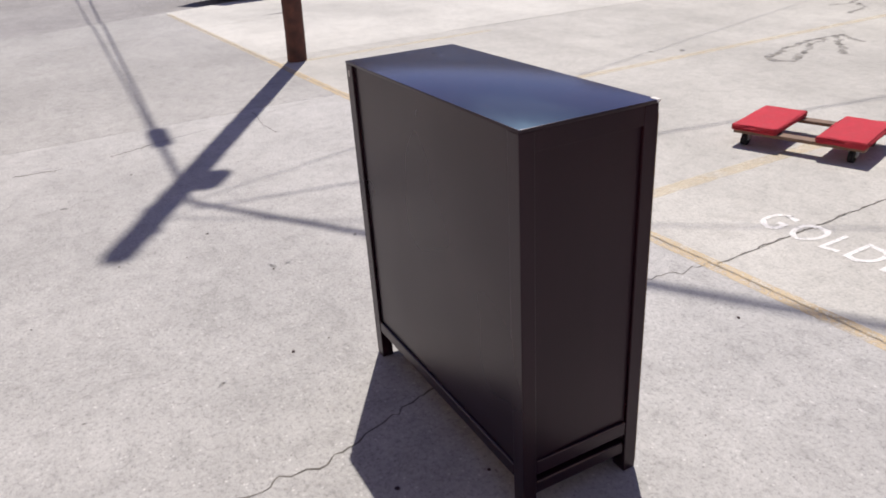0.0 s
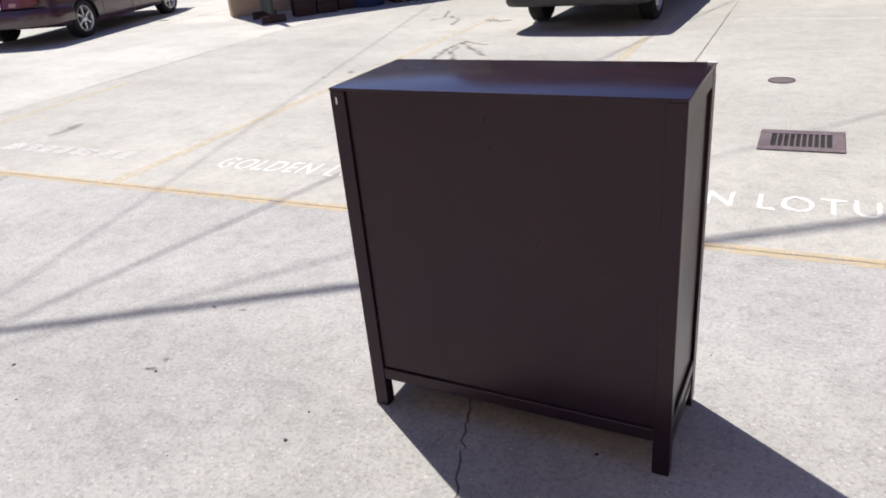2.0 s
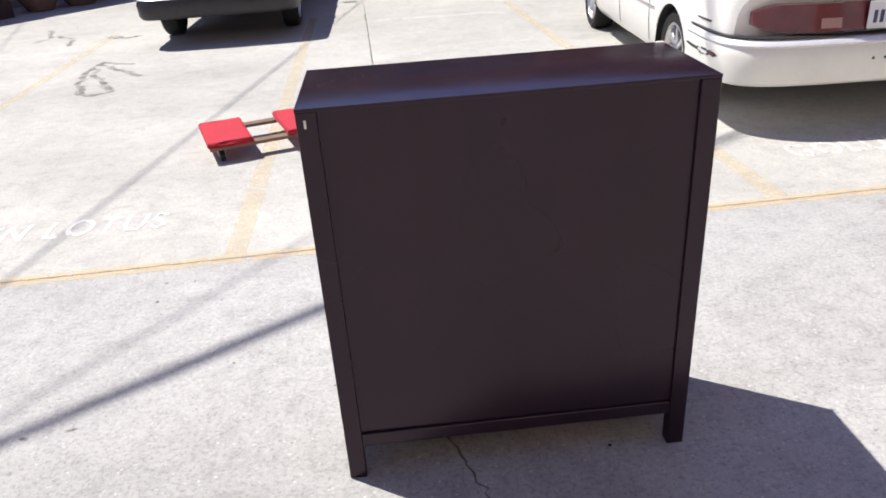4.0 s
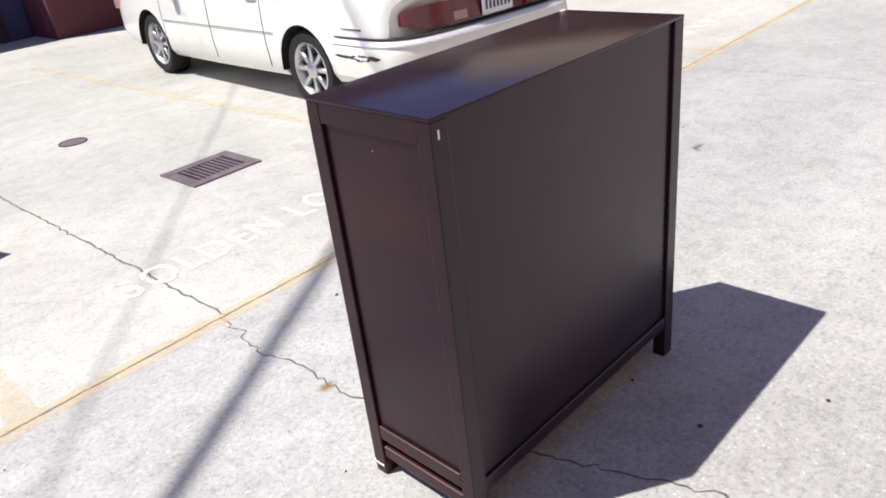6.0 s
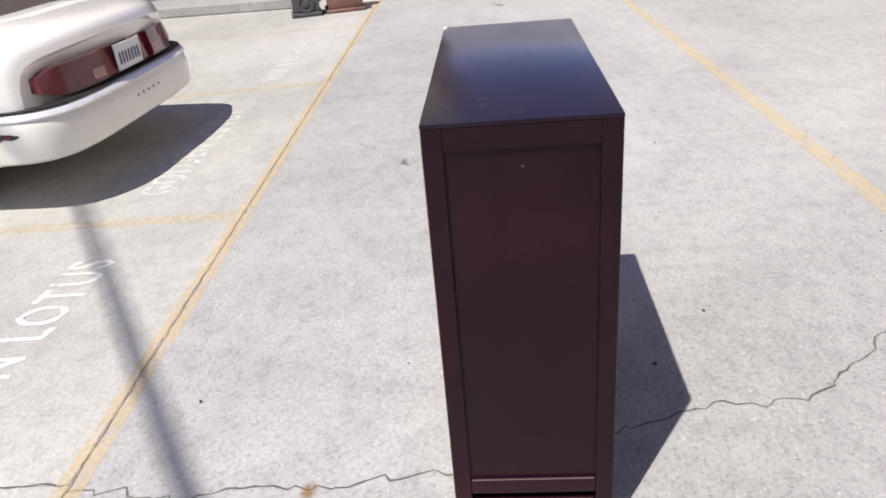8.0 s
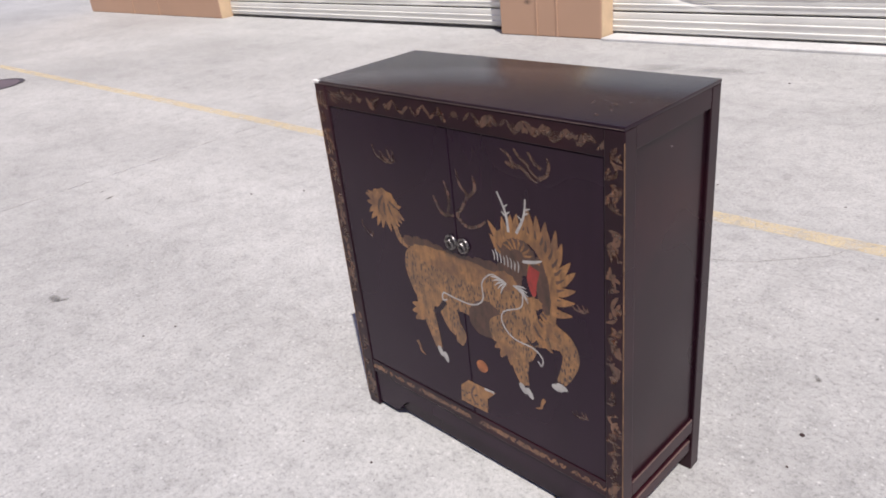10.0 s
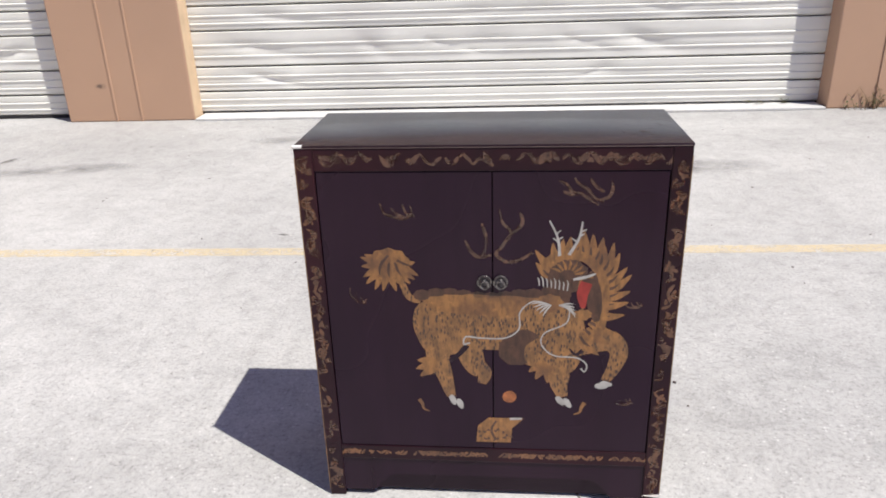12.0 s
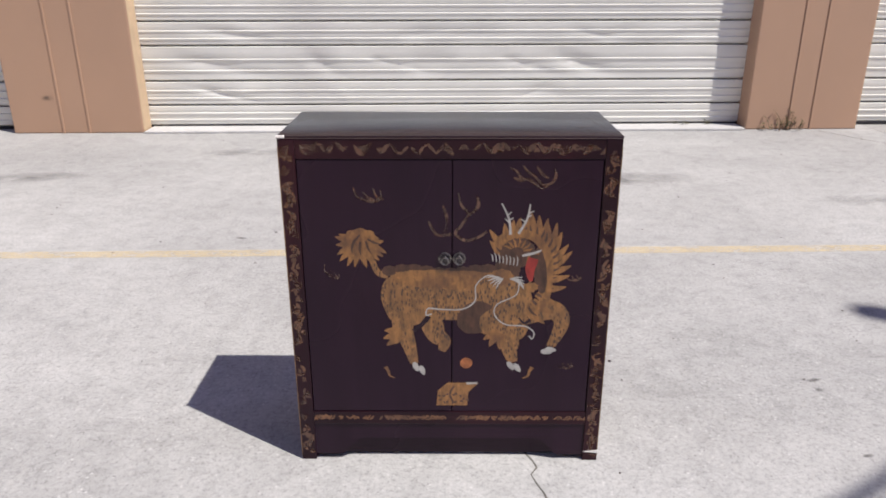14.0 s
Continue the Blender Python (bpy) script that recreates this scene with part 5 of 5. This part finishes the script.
# sides
for sx in (-1, 1):
    # shade is put into the material on the side away from the sun
    mat_side = RED_LACQUER if sx > 0 else SHADE_SIDE_LACQUER
    x_out, yi = sx * (W - 0.001), D - 0.040
    def span(depth0, depth1):
        return sorted((sx * (W - depth0), sx * (W - depth1)))
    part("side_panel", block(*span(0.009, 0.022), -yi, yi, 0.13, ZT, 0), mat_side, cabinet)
    part("side_rail", block(*span(0.001, 0.032), -yi, yi, ZT - 0.046, ZT - 0.0005, 0.001), mat_side, cabinet)
    rail = part("side_rail", block(*span(0.001, 0.032), -yi, yi, 0.128, 0.172, 0.004), mat_side, cabinet)
    part("worn_edge", block(*span(0.0002, 0.004), -yi + 0.004, yi - 0.004, 0.1700, 0.1726, 0.0008, seg=1), PALE_EDGE, rail, "edge rubbed pale")
    low = part("stretcher", block(*span(0.004, 0.034), -yi, yi, 0.062, 0.102, 0.006), mat_side, cabinet)
    part("worn_edge", block(*span(0.0032, 0.008), -yi + 0.006, yi - 0.006, 0.0990, 0.1016, 0.0008, seg=1), PALE_EDGE, low, "edge rubbed pale")
part("bottom_board", block(-XI, XI, -D + 0.03, D - 0.031, 0.135, 0.147), BLACK_LACQUER, cabinet)

# front frame
FZ0, FZ1 = 0.180, 0.984
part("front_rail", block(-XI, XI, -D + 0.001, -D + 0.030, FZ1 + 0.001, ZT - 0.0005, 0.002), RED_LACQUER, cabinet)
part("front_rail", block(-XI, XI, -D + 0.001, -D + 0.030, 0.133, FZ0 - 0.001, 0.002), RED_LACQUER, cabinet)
n_curve = 8
left = [(-XI, 0.132), (-XI, 0.018), (-XI + 0.085, 0.018), (-XI + 0.095, 0.026), (-XI + 0.105, 0.040)]
left += [(-XI + 0.105 + 0.05 * i / n_curve, 0.040 + 0.038 * math.sin(math.pi / 2 * i / n_curve)) for i in range(1, n_curve + 1)]
apron = left + [(-x, z) for x, z in left[::-1]]
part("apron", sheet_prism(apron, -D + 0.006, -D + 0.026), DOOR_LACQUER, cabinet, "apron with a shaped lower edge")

part("plinth_board", block(-XI, XI, -D + 0.027, -D + 0.040, 0.010, 0.132, 0.002), DOOR_LACQUER, cabinet, "dark board behind the shaped apron")

# doors
SPLIT = 0.007
for side, x0, x1 in ((-1, -XI + 0.0018, SPLIT - 0.0011), (1, SPLIT + 0.0011, XI - 0.0018)):
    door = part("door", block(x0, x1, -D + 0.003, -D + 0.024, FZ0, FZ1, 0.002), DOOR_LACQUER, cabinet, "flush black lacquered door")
    hx, hz = SPLIT + side * 0.0205, 0.694
    face = -D + 0.003
    handle = part("handle", lathe([(0.018, 0.0), (0.018, 0.002), (0.015, 0.0035), (0.002, 0.0035)], 24, pose(hx, face, hz, 90, 0, 0)), DARK_METAL, door, "round dark metal pull plate", True)
    rim = [(hx + 0.0165 * math.cos(a), face - 0.004, hz + 0.0165 * math.sin(a)) for a in (2 * math.pi * i / 24 for i in range(25))]
    part("plate_rim", tube(rim, 0.0028, 8), PEWTER, door, "bright pewter rim", True)
    part("knob", lathe([(0.005, 0.0), (0.005, 0.006), (0.003, 0.009), (0.001, 0.0095)], 14, pose(hx, face - 0.003, hz + 0.006, 90, 0, 0)), PEWTER, door, "small pewter knob", True)
    ring = [(hx + 0.010 * math.cos(a), face - 0.009 - 0.003 * math.sin(a), hz - 0.006 + 0.012 * math.sin(a)) for a in (2 * math.pi * i / 20 for i in range(21))]
    part("ring", tube(ring, 0.0024, 8), PEWTER, door, "small ring pull", True)

# ---- painted ornament ----
FACE = -D + 0.003
layer = [0]


def painted(name, outline, material, depth=None, label=""):
    """A thin painted shape on the front; later ones lie over earlier ones."""
    layer[0] += 1
    k = layer[0] if depth is None else depth
    outline = [(x * 0.985 - 0.006, z + 0.004) for x, z in outline]
    return part(name, sheet_prism(outline, FACE - 0.0001 - 0.0000025 * k, FACE + 0.001), material, cabinet, label)


def oval(cx, cz, rx, rz, turn=0.0, wave=0.0, lobes=9, power=2.0):
    c, s = math.cos(radians(turn)), math.sin(radians(turn))
    out = []
    for i in range(48):
        a = 2 * math.pi * i / 48
        k = 1 + wave * math.sin(lobes * a)
        x = rx * k * math.copysign(abs(math.cos(a)) ** (2 / power), math.cos(a))
        z = rz * k * math.copysign(abs(math.sin(a)) ** (2 / power), math.sin(a))
        out.append((cx + x * c - z * s, cz + x * s + z * c))
    return out


def band(points, w0, w1, mid=None):
    """A tapering brush stroke through a few points."""
    pts = smooth_line([(x, z, 0) for x, z in points], 7)
    n = len(pts) - 1
    one, two = [], []
    for i, p in enumerate(pts):
        way = (pts[min(i + 1, n)] - pts[max(i - 1, 0)]).normalized()
        f = i / n
        w = w0 + (w1 - w0) * f
        if mid is not None:
            w += (mid - (w0 + w1) / 2) * 4 * f * (1 - f)
        one.append((p.x - way.y * w / 2, p.y + way.x * w / 2))
        two.append((p.x + way.y * w / 2, p.y - way.x * w / 2))
    return one + two[::-1]


def flame(cx, cz, angle, length, width, curl):
    """A tongue of flame that starts at a point and bends to its tip."""
    a = radians(angle)
    dx, dz = math.cos(a), math.sin(a)
    pts = [(cx - dx * 0.012, cz - dz * 0.012)]
    for f in (0.25, 0.55, 1.0):
        bend = curl * f * f * length
        pts.append((cx + dx * length * f - dz * bend, cz + dz * length * f + dx * bend))
    return band(pts, width * 0.7, 0.0008, width * 0.85)


rng = random.Random(12)
# tail: a curved stalk and a fan of tongues
painted("painted_stroke", band([(-0.175, 0.635), (-0.205, 0.645), (-0.222, 0.685), (-0.235, 0.715)], 0.020, 0.016), GILT_SCALE)
for i in range(13):
    a = 150 + 210 * i / 12
    painted("painted_flame", flame(-0.252 + 0.02 * math.cos(radians(a)), 0.735 + 0.012 * math.sin(radians(a)), a, 0.052 + 0.016 * math.sin(math.pi * i / 12) + rng.uniform(-0.006, 0.006), 0.026, rng.uniform(-0.15, 0.2)), GILT)
painted("painted_mass", oval(-0.253, 0.742, 0.052, 0.038, 0, 0.06), GILT)
for cx, cz, a in ((-0.275, 0.735, 250), (-0.255, 0.728, 262), (-0.235, 0.73, 285), (-0.222, 0.742, 330), (-0.262, 0.752, 230)):
    painted("painted_flame", flame(cx, cz, a, 0.030, 0.008, 0.2), GILT_BROWN)
# ridge and body masses
for i in range(9):
    x = -0.17 + i * 0.036
    painted("painted_mass", oval(x, 0.650 + 0.006 * math.sin(i), 0.024, 0.016, 0, 0.05), GILT_BROWN)
painted("painted_mass", oval(-0.118, 0.560, 0.078, 0.088, 14, 0.01, 9, 2.4), GILT_SCALE, label="gold body shape with brown hatching")
painted("painted_mass", oval(0.01, 0.570, 0.165, 0.078, -3, 0.01, 14, 2.6), GILT_SCALE)
painted("painted_mass", oval(0.015, 0.622, 0.180, 0.030, -2, 0.05, 15, 2.6), GILT)
painted("painted_mass", oval(0.155, 0.535, 0.098, 0.100, -20, 0.015, 9, 2.3), GILT_SCALE)
painted("painted_mass", oval(0.085, 0.500, 0.060, 0.050, 35, 0.02), GILT_BROWN)
painted("painted_mass", oval(0.17, 0.475, 0.075, 0.055, -15, 0.015), GILT_SCALE)
# legs
painted("painted_stroke", band([(-0.128, 0.52), (-0.135, 0.465), (-0.118, 0.41), (-0.102, 0.345)], 0.082, 0.024), GILT_SCALE)
painted("painted_stroke", band([(-0.055, 0.505), (-0.035, 0.445), (-0.01, 0.42), (-0.018, 0.388)], 0.078, 0.022), GILT_SCALE)
painted("painted_stroke", band([(-0.105, 0.455), (-0.08, 0.475), (-0.055, 0.505)], 0.012, 0.016), BLACK_LACQUER)
painted("painted_stroke", band([(0.17, 0.475), (0.188, 0.42), (0.192, 0.385), (0.203, 0.35)], 0.080, 0.026), GILT_SCALE)
painted("painted_stroke", band([(0.235, 0.515), (0.315, 0.525), (0.345, 0.49), (0.330, 0.435), (0.311, 0.402)], 0.075, 0.022), GILT_SCALE)
for cx, cz, t in ((-0.088, 0.328, -12), (0.205, 0.335, 4), (0.309, 0.390, 50)):
    c, s = math.cos(radians(t)), math.sin(radians(t))
    for k in (-1, 1):
        painted("painted_hoof", oval(cx + 0.010 * k * c, cz + 0.010 * k * s - 0.004 * k, 0.0085, 0.017, t + 32, 0.05, 3), IVORY, label="small white painted shape")
for cx, cz, a in ((-0.155, 0.44, 185), (-0.15, 0.43, 205), (-0.15, 0.452, 165), (0.15, 0.44, 230), (0.145, 0.45, 205), (0.165, 0.435, 255)):
    painted("painted_flame", flame(cx, cz, a, 0.042, 0.028, 0.15), GILT)
# mane: a ring of tongues round a brown mass
for i in range(20):
    f = i / 19
    a = 158 - 232 * f
    bx, bz = 0.232 + 0.074 * math.cos(radians(a)), 0.672 + 0.088 * math.sin(radians(a))
    if a < -20:
        bz -= 0.06 * ((-20 - a) / 54)
        bx -= 0.005
    out = a + (14 if a < 60 else -8)
    painted("painted_flame", flame(bx, bz, out + rng.uniform(-8, 8), 0.060 + rng.uniform(-0.008, 0.014), 0.028, 0.35 if a < 90 else -0.25), GILT)
    painted("painted_flame", flame(bx, bz, out, 0.030, 0.009, 0.3 if a < 90 else -0.2), GILT_BROWN)
painted("painted_stroke", band([(0.145, 0.735), (0.19, 0.765), (0.25, 0.755), (0.292, 0.70), (0.300, 0.63), (0.290, 0.555), (0.262, 0.52)], 0.030, 0.026, 0.024), GILT)
painted("painted_mass", oval(0.205, 0.705, 0.052, 0.046, 18, 0.03), GILT_BROWN, label="brown painted mass")
painted("painted_mass", oval(0.272, 0.650, 0.020, 0.072, 8, 0.03), GILT_BROWN)
painted("painted_mass", oval(0.172, 0.650, 0.042, 0.032, 0, 0.05), GILT_BROWN)
painted("painted_mass", oval(0.160, 0.630, 0.036, 0.026, 0, 0.06), GILT)
for i in range(7):
    a = 150 - 24 * i
    painted("painted_flame", flame(0.203 + 0.030 * math.cos(radians(a)), 0.712 + 0.024 * math.sin(radians(a)), a, 0.016, 0.007, 0.3), GILT)
painted("painted_stroke", band([(0.268, 0.705), (0.240, 0.700), (0.235, 0.665), (0.246, 0.615)], 0.006, 0.007), GILT)
painted("painted_stroke", band([(0.252, 0.690), (0.243, 0.655), (0.247, 0.618)], 0.030, 0.008, 0.028), RED_PAINT, label="red painted stroke")
painted("painted_stroke", band([(0.218, 0.698), (0.25, 0.705), (0.275, 0.715)], 0.006, 0.002, 0.008), IVORY)
painted("painted_mass", oval(0.245, 0.598, 0.024, 0.016, 10, 0.08), GILT)
for i in range(8):
    painted("painted_flame", flame(0.132 + i * 0.0105, 0.692 - 0.002 * i, 95 - i * 2, 0.012 + 0.006 * ((i * 5) % 3) / 2, 0.004, 0.3), IVORY)
for i in range(5):
    painted("painted_flame", flame(0.140 + 0.004 * i, 0.632 - 0.004 * i, 175 + i * 14, 0.026, 0.005, 0.2), IVORY)
    painted("painted_flame", flame(0.196 + 0.004 * i, 0.628 - 0.004 * i, 15 - i * 14, 0.026, 0.005, -0.2), IVORY)
# branching white strokes
for (x0, z0, x1, z1), twigs in (((0.182, 0.762, 0.155, 0.855), ((0.45, 35), (0.62, 40), (0.4, 140))), ((0.205, 0.765, 0.236, 0.853), ((0.4, 145), (0.55, 30), (0.7, 20)))):
    painted("painted_stroke", band([(x0, z0), ((x0 + x1) / 2 + 0.008, (z0 + z1) / 2), (x1, z1)], 0.008, 0.004), IVORY)
    for f, a in twigs:
        x, z = x0 + (x1 - x0) * f + 0.006, z0 + (z1 - z0) * f
        painted("painted_stroke", band([(x, z), (x + 0.016 * math.cos(radians(a)), z + 0.016 * math.sin(radians(a)))], 0.005, 0.002), IVORY)
# long curling lines
painted("painted_curl", band([(0.165, 0.625), (0.12, 0.636), (0.085, 0.605), (0.082, 0.555), (0.045, 0.528), (-0.02, 0.527), (-0.058, 0.530), (-0.064, 0.508), (-0.048, 0.512)], 0.0032, 0.0048), IVORY, label="long curling white stroke")
painted("painted_curl", band([(0.212, 0.622), (0.205, 0.575), (0.150, 0.545), (0.142, 0.510), (0.175, 0.478), (0.235, 0.472), (0.262, 0.452), (0.258, 0.430), (0.248, 0.440)], 0.0032, 0.0042), IVORY, label="long curling white stroke")
painted("painted_curl", band([(0.215, 0.50), (0.232, 0.482), (0.25, 0.495)], 0.004, 0.012), BLACK_LACQUER)


def wisp(cx, cz, size, turn, material, seed):
    """A small cloud of three curling strokes."""
    r = random.Random(seed)
    c, s = math.cos(radians(turn)), math.sin(radians(turn))
    to = lambda x, z: (cx + size * (x * c - z * s), cz + size * (x * s + z * c))
    for k in range(3):
        x = -0.7 + 0.7 * k
        painted("painted_wisp", band([to(x - 0.35, 0.45 + r.uniform(-0.1, 0.25)), to(x - 0.15, 0.1), to(x + 0.15, -0.1), to(x + 0.4, -0.15 + r.uniform(-0.1, 0.1))], 0.10 * size, 0.24 * size), material)
    painted("painted_wisp", band([to(-0.8, 0.0), to(-0.2, -0.2), to(0.5, -0.3), to(0.9, 0.1), to(0.85, 0.55)], 0.14 * size, 0.06 * size, 0.2 * size), material)


for cx, cz, size, turn, seed in ((-0.225, 0.872, 0.040, 0, 2), (0.375, 0.625, 0.020, 10, 5), (-0.345, 0.640, 0.026, -30, 6), (0.365, 0.335, 0.022, 10, 7)):
    wisp(cx, cz, size, turn, GILT_DIM, seed)
for stroke in ([(-0.055, 0.802), (-0.040, 0.772), (-0.020, 0.758), (0.010, 0.764)], [(-0.013, 0.848), (-0.003, 0.815), (-0.004, 0.785), (-0.012, 0.762)],
               [(0.031, 0.885), (0.040, 0.848), (0.060, 0.825), (0.040, 0.790), (0.023, 0.766), (0.050, 0.745), (0.085, 0.752), (0.114, 0.771)],
               [(0.082, 0.879), (0.088, 0.848), (0.062, 0.820)]):
    painted("painted_wisp", band(stroke, 0.004, 0.006, 0.009), GILT_DIM)
for stroke in ([(0.176, 0.957), (0.197, 0.945), (0.206, 0.930), (0.230, 0.924), (0.252, 0.908), (0.272, 0.896)], [(0.212, 0.963), (0.226, 0.946), (0.245, 0.934), (0.262, 0.914), (0.284, 0.902)],
               [(0.250, 0.962), (0.264, 0.942), (0.284, 0.928)], [(0.300, 0.956), (0.304, 0.936), (0.296, 0.916), (0.276, 0.908)], [(0.186, 0.930), (0.206, 0.922), (0.226, 0.924)]):
    painted("painted_wisp", band(stroke, 0.004, 0.005, 0.0085), GILT_DIM)
for cx, cz, k in ((-0.180, 0.315, 1), (0.250, 0.315, -1)):
    painted("painted_curl", band([(cx - 0.012 * k, cz + 0.018), (cx - 0.004 * k, cz + 0.004), (cx + 0.0 * k, cz - 0.012), (cx + 0.016 * k, cz - 0.02)], 0.012, 0.003), GILT)
painted("painted_disc", oval(0.058, 0.347, 0.019, 0.018), ORANGE_PAINT, label="small orange painted disc")
painted("painted_box", [(-0.035, 0.197), (0.062, 0.197), (0.066, 0.245), (0.098, 0.278), (0.0, 0.278), (-0.03, 0.25)], GILT, label="gold painted box shape")
painted("painted_box", [(0.060, 0.272), (0.094, 0.274), (0.092, 0.280), (0.058, 0.279)], IVORY)
painted("painted_curl", band([(0.02, 0.205), (0.008, 0.238), (0.022, 0.268)], 0.008, 0.006), GILT_BROWN)
for i in range(14):
    painted("painted_dab", oval(-0.022 + 0.0125 * (i % 8) + rng.uniform(-0.004, 0.004), 0.211 + 0.022 * (i // 8) + rng.uniform(-0.006, 0.01), 0.005, 0.0035, rng.uniform(0, 180), 0.2, 3), GILT_BROWN)


# border pattern on the frame: one painted piece of strokes a rail
def border(name, spots, seed, x0, x1, z0, z1, face, material):
    r = random.Random(seed)
    bm = bmesh.new()
    y0, y1 = face - 0.0002, face + 0.003
    for x, z, a, size in spots:
        if r.random() < 0.12:
            continue
        k, c, sn = size * r.uniform(0.8, 1.1), math.cos(radians(a)), math.sin(radians(a))
        to = lambda p, q: (x + k * (p * c - q * sn), z + k * (p * sn + q * c))
        for stroke in (((-0.55, -0.28), (-0.3, 0.05), (0.0, 0.3)), ((0.0, 0.3), (0.3, 0.05), (0.55, -0.28)), ((-0.2, -0.3), (0.0, -0.08), (0.2, -0.3))):
            if r.random() < 0.2:
                continue
            leaf = band([to(p + r.gauss(0, 0.05), q + r.gauss(0, 0.05)) for p, q in stroke], k * 0.08, k * 0.08, k * r.uniform(0.20, 0.36))
            leaf = [(min(max(px, x0), x1), min(max(pz, z0), z1)) for px, pz in leaf]
            sheet_prism(leaf, y0 - r.uniform(0, 0.0001), y1, bm)
    return tagged(part(name, bm, material, cabinet), "rubbed gold leaf pattern painted on the frame", kind="stuff")


border("border_pattern", [(-0.412 + i * 0.0250, 1.015 + 0.004 * (-1) ** i, 180 * (i % 2), 0.040 if i % 3 else 0.028) for i in range(34)], 1, -XI, XI, 0.989, 1.040, -D + 0.001, GILT_DIM)
border("border_pattern", [(-0.418 + i * 0.0152, 0.157, 180 * (i % 2), 0.025) for i in range(56) if not 26 < i < 29], 2, -XI, XI, 0.138, 0.173, -D + 0.001, GILT_BORDER)
for sx in (-1, 1):
    low, high = sorted((sx * (W - 0.004), sx * (W - 0.043)))
    border("border_pattern", [(sx * (W - 0.023) + 0.005 * (-1) ** i, 0.030 + i * 0.0265, (115 if i % 2 == 0 else 65) + 180 * (i // 2 % 2), 0.036) for i in range(38)], 3 + sx, low, high, 0.01, 1.03, -D, GILT_POST)

# chips and scratches
chips = bmesh.new()
block(-W - 0.0025, -W + 0.022, -D - 0.0028, -D + 0.008, H - 0.006, H + 0.0012, 0.002, chips)
part("chip", chips, CHIP_WOOD, cabinet, "white chip at the top corner")
part("chip", block(W - 0.0225, W - 0.0165, D - 0.002, D + 0.0006, H - 0.045, H - 0.025, 0.001, None, None, 1), CHIP_WOOD, cabinet, "pale scrape on the back post")
part("chip", sheet_prism([(W - 0.046, 0.034), (W + 0.001, 0.040), (W + 0.001, 0.028)], -D - 0.0014, -D + 0.004), CHIP_WOOD, cabinet, "pale chip on the leg")
part("chip", block(W - 0.002, W + 0.0012, -D + 0.002, -D + 0.034, 0.026, 0.034, 0.001, None, None, 1), CHIP_WOOD, cabinet, "pale chip on the leg")
part("nail_head", block(W - 0.0095, W - 0.0087, 0.0, 0.0020, 0.955, 0.957), CHIP_WOOD, cabinet, "tiny pale nail mark")
rng = random.Random(77)
bm = bmesh.new()
for _ in range(16):
    x, y, a, l = rng.gauss(0.375, 0.028), rng.gauss(-0.06, 0.045), rng.uniform(-1.2, 0.6), rng.uniform(0.004, 0.022)
    dx, dy, w = math.cos(a) * l, math.sin(a) * l, rng.uniform(0.0008, 0.003)
    bm.faces.new([bm.verts.new(p) for p in ((x, y, H + 0.0004), (x + dx * 0.6, y + dy - w, H + 0.0004), (x + dx, y + dy, H + 0.0004), (x + dx * 0.4, y + w, H + 0.0004))])
tagged(part("scuffs", bm, SCUFF, cabinet), "dull scuff marks on the top", kind="stuff")
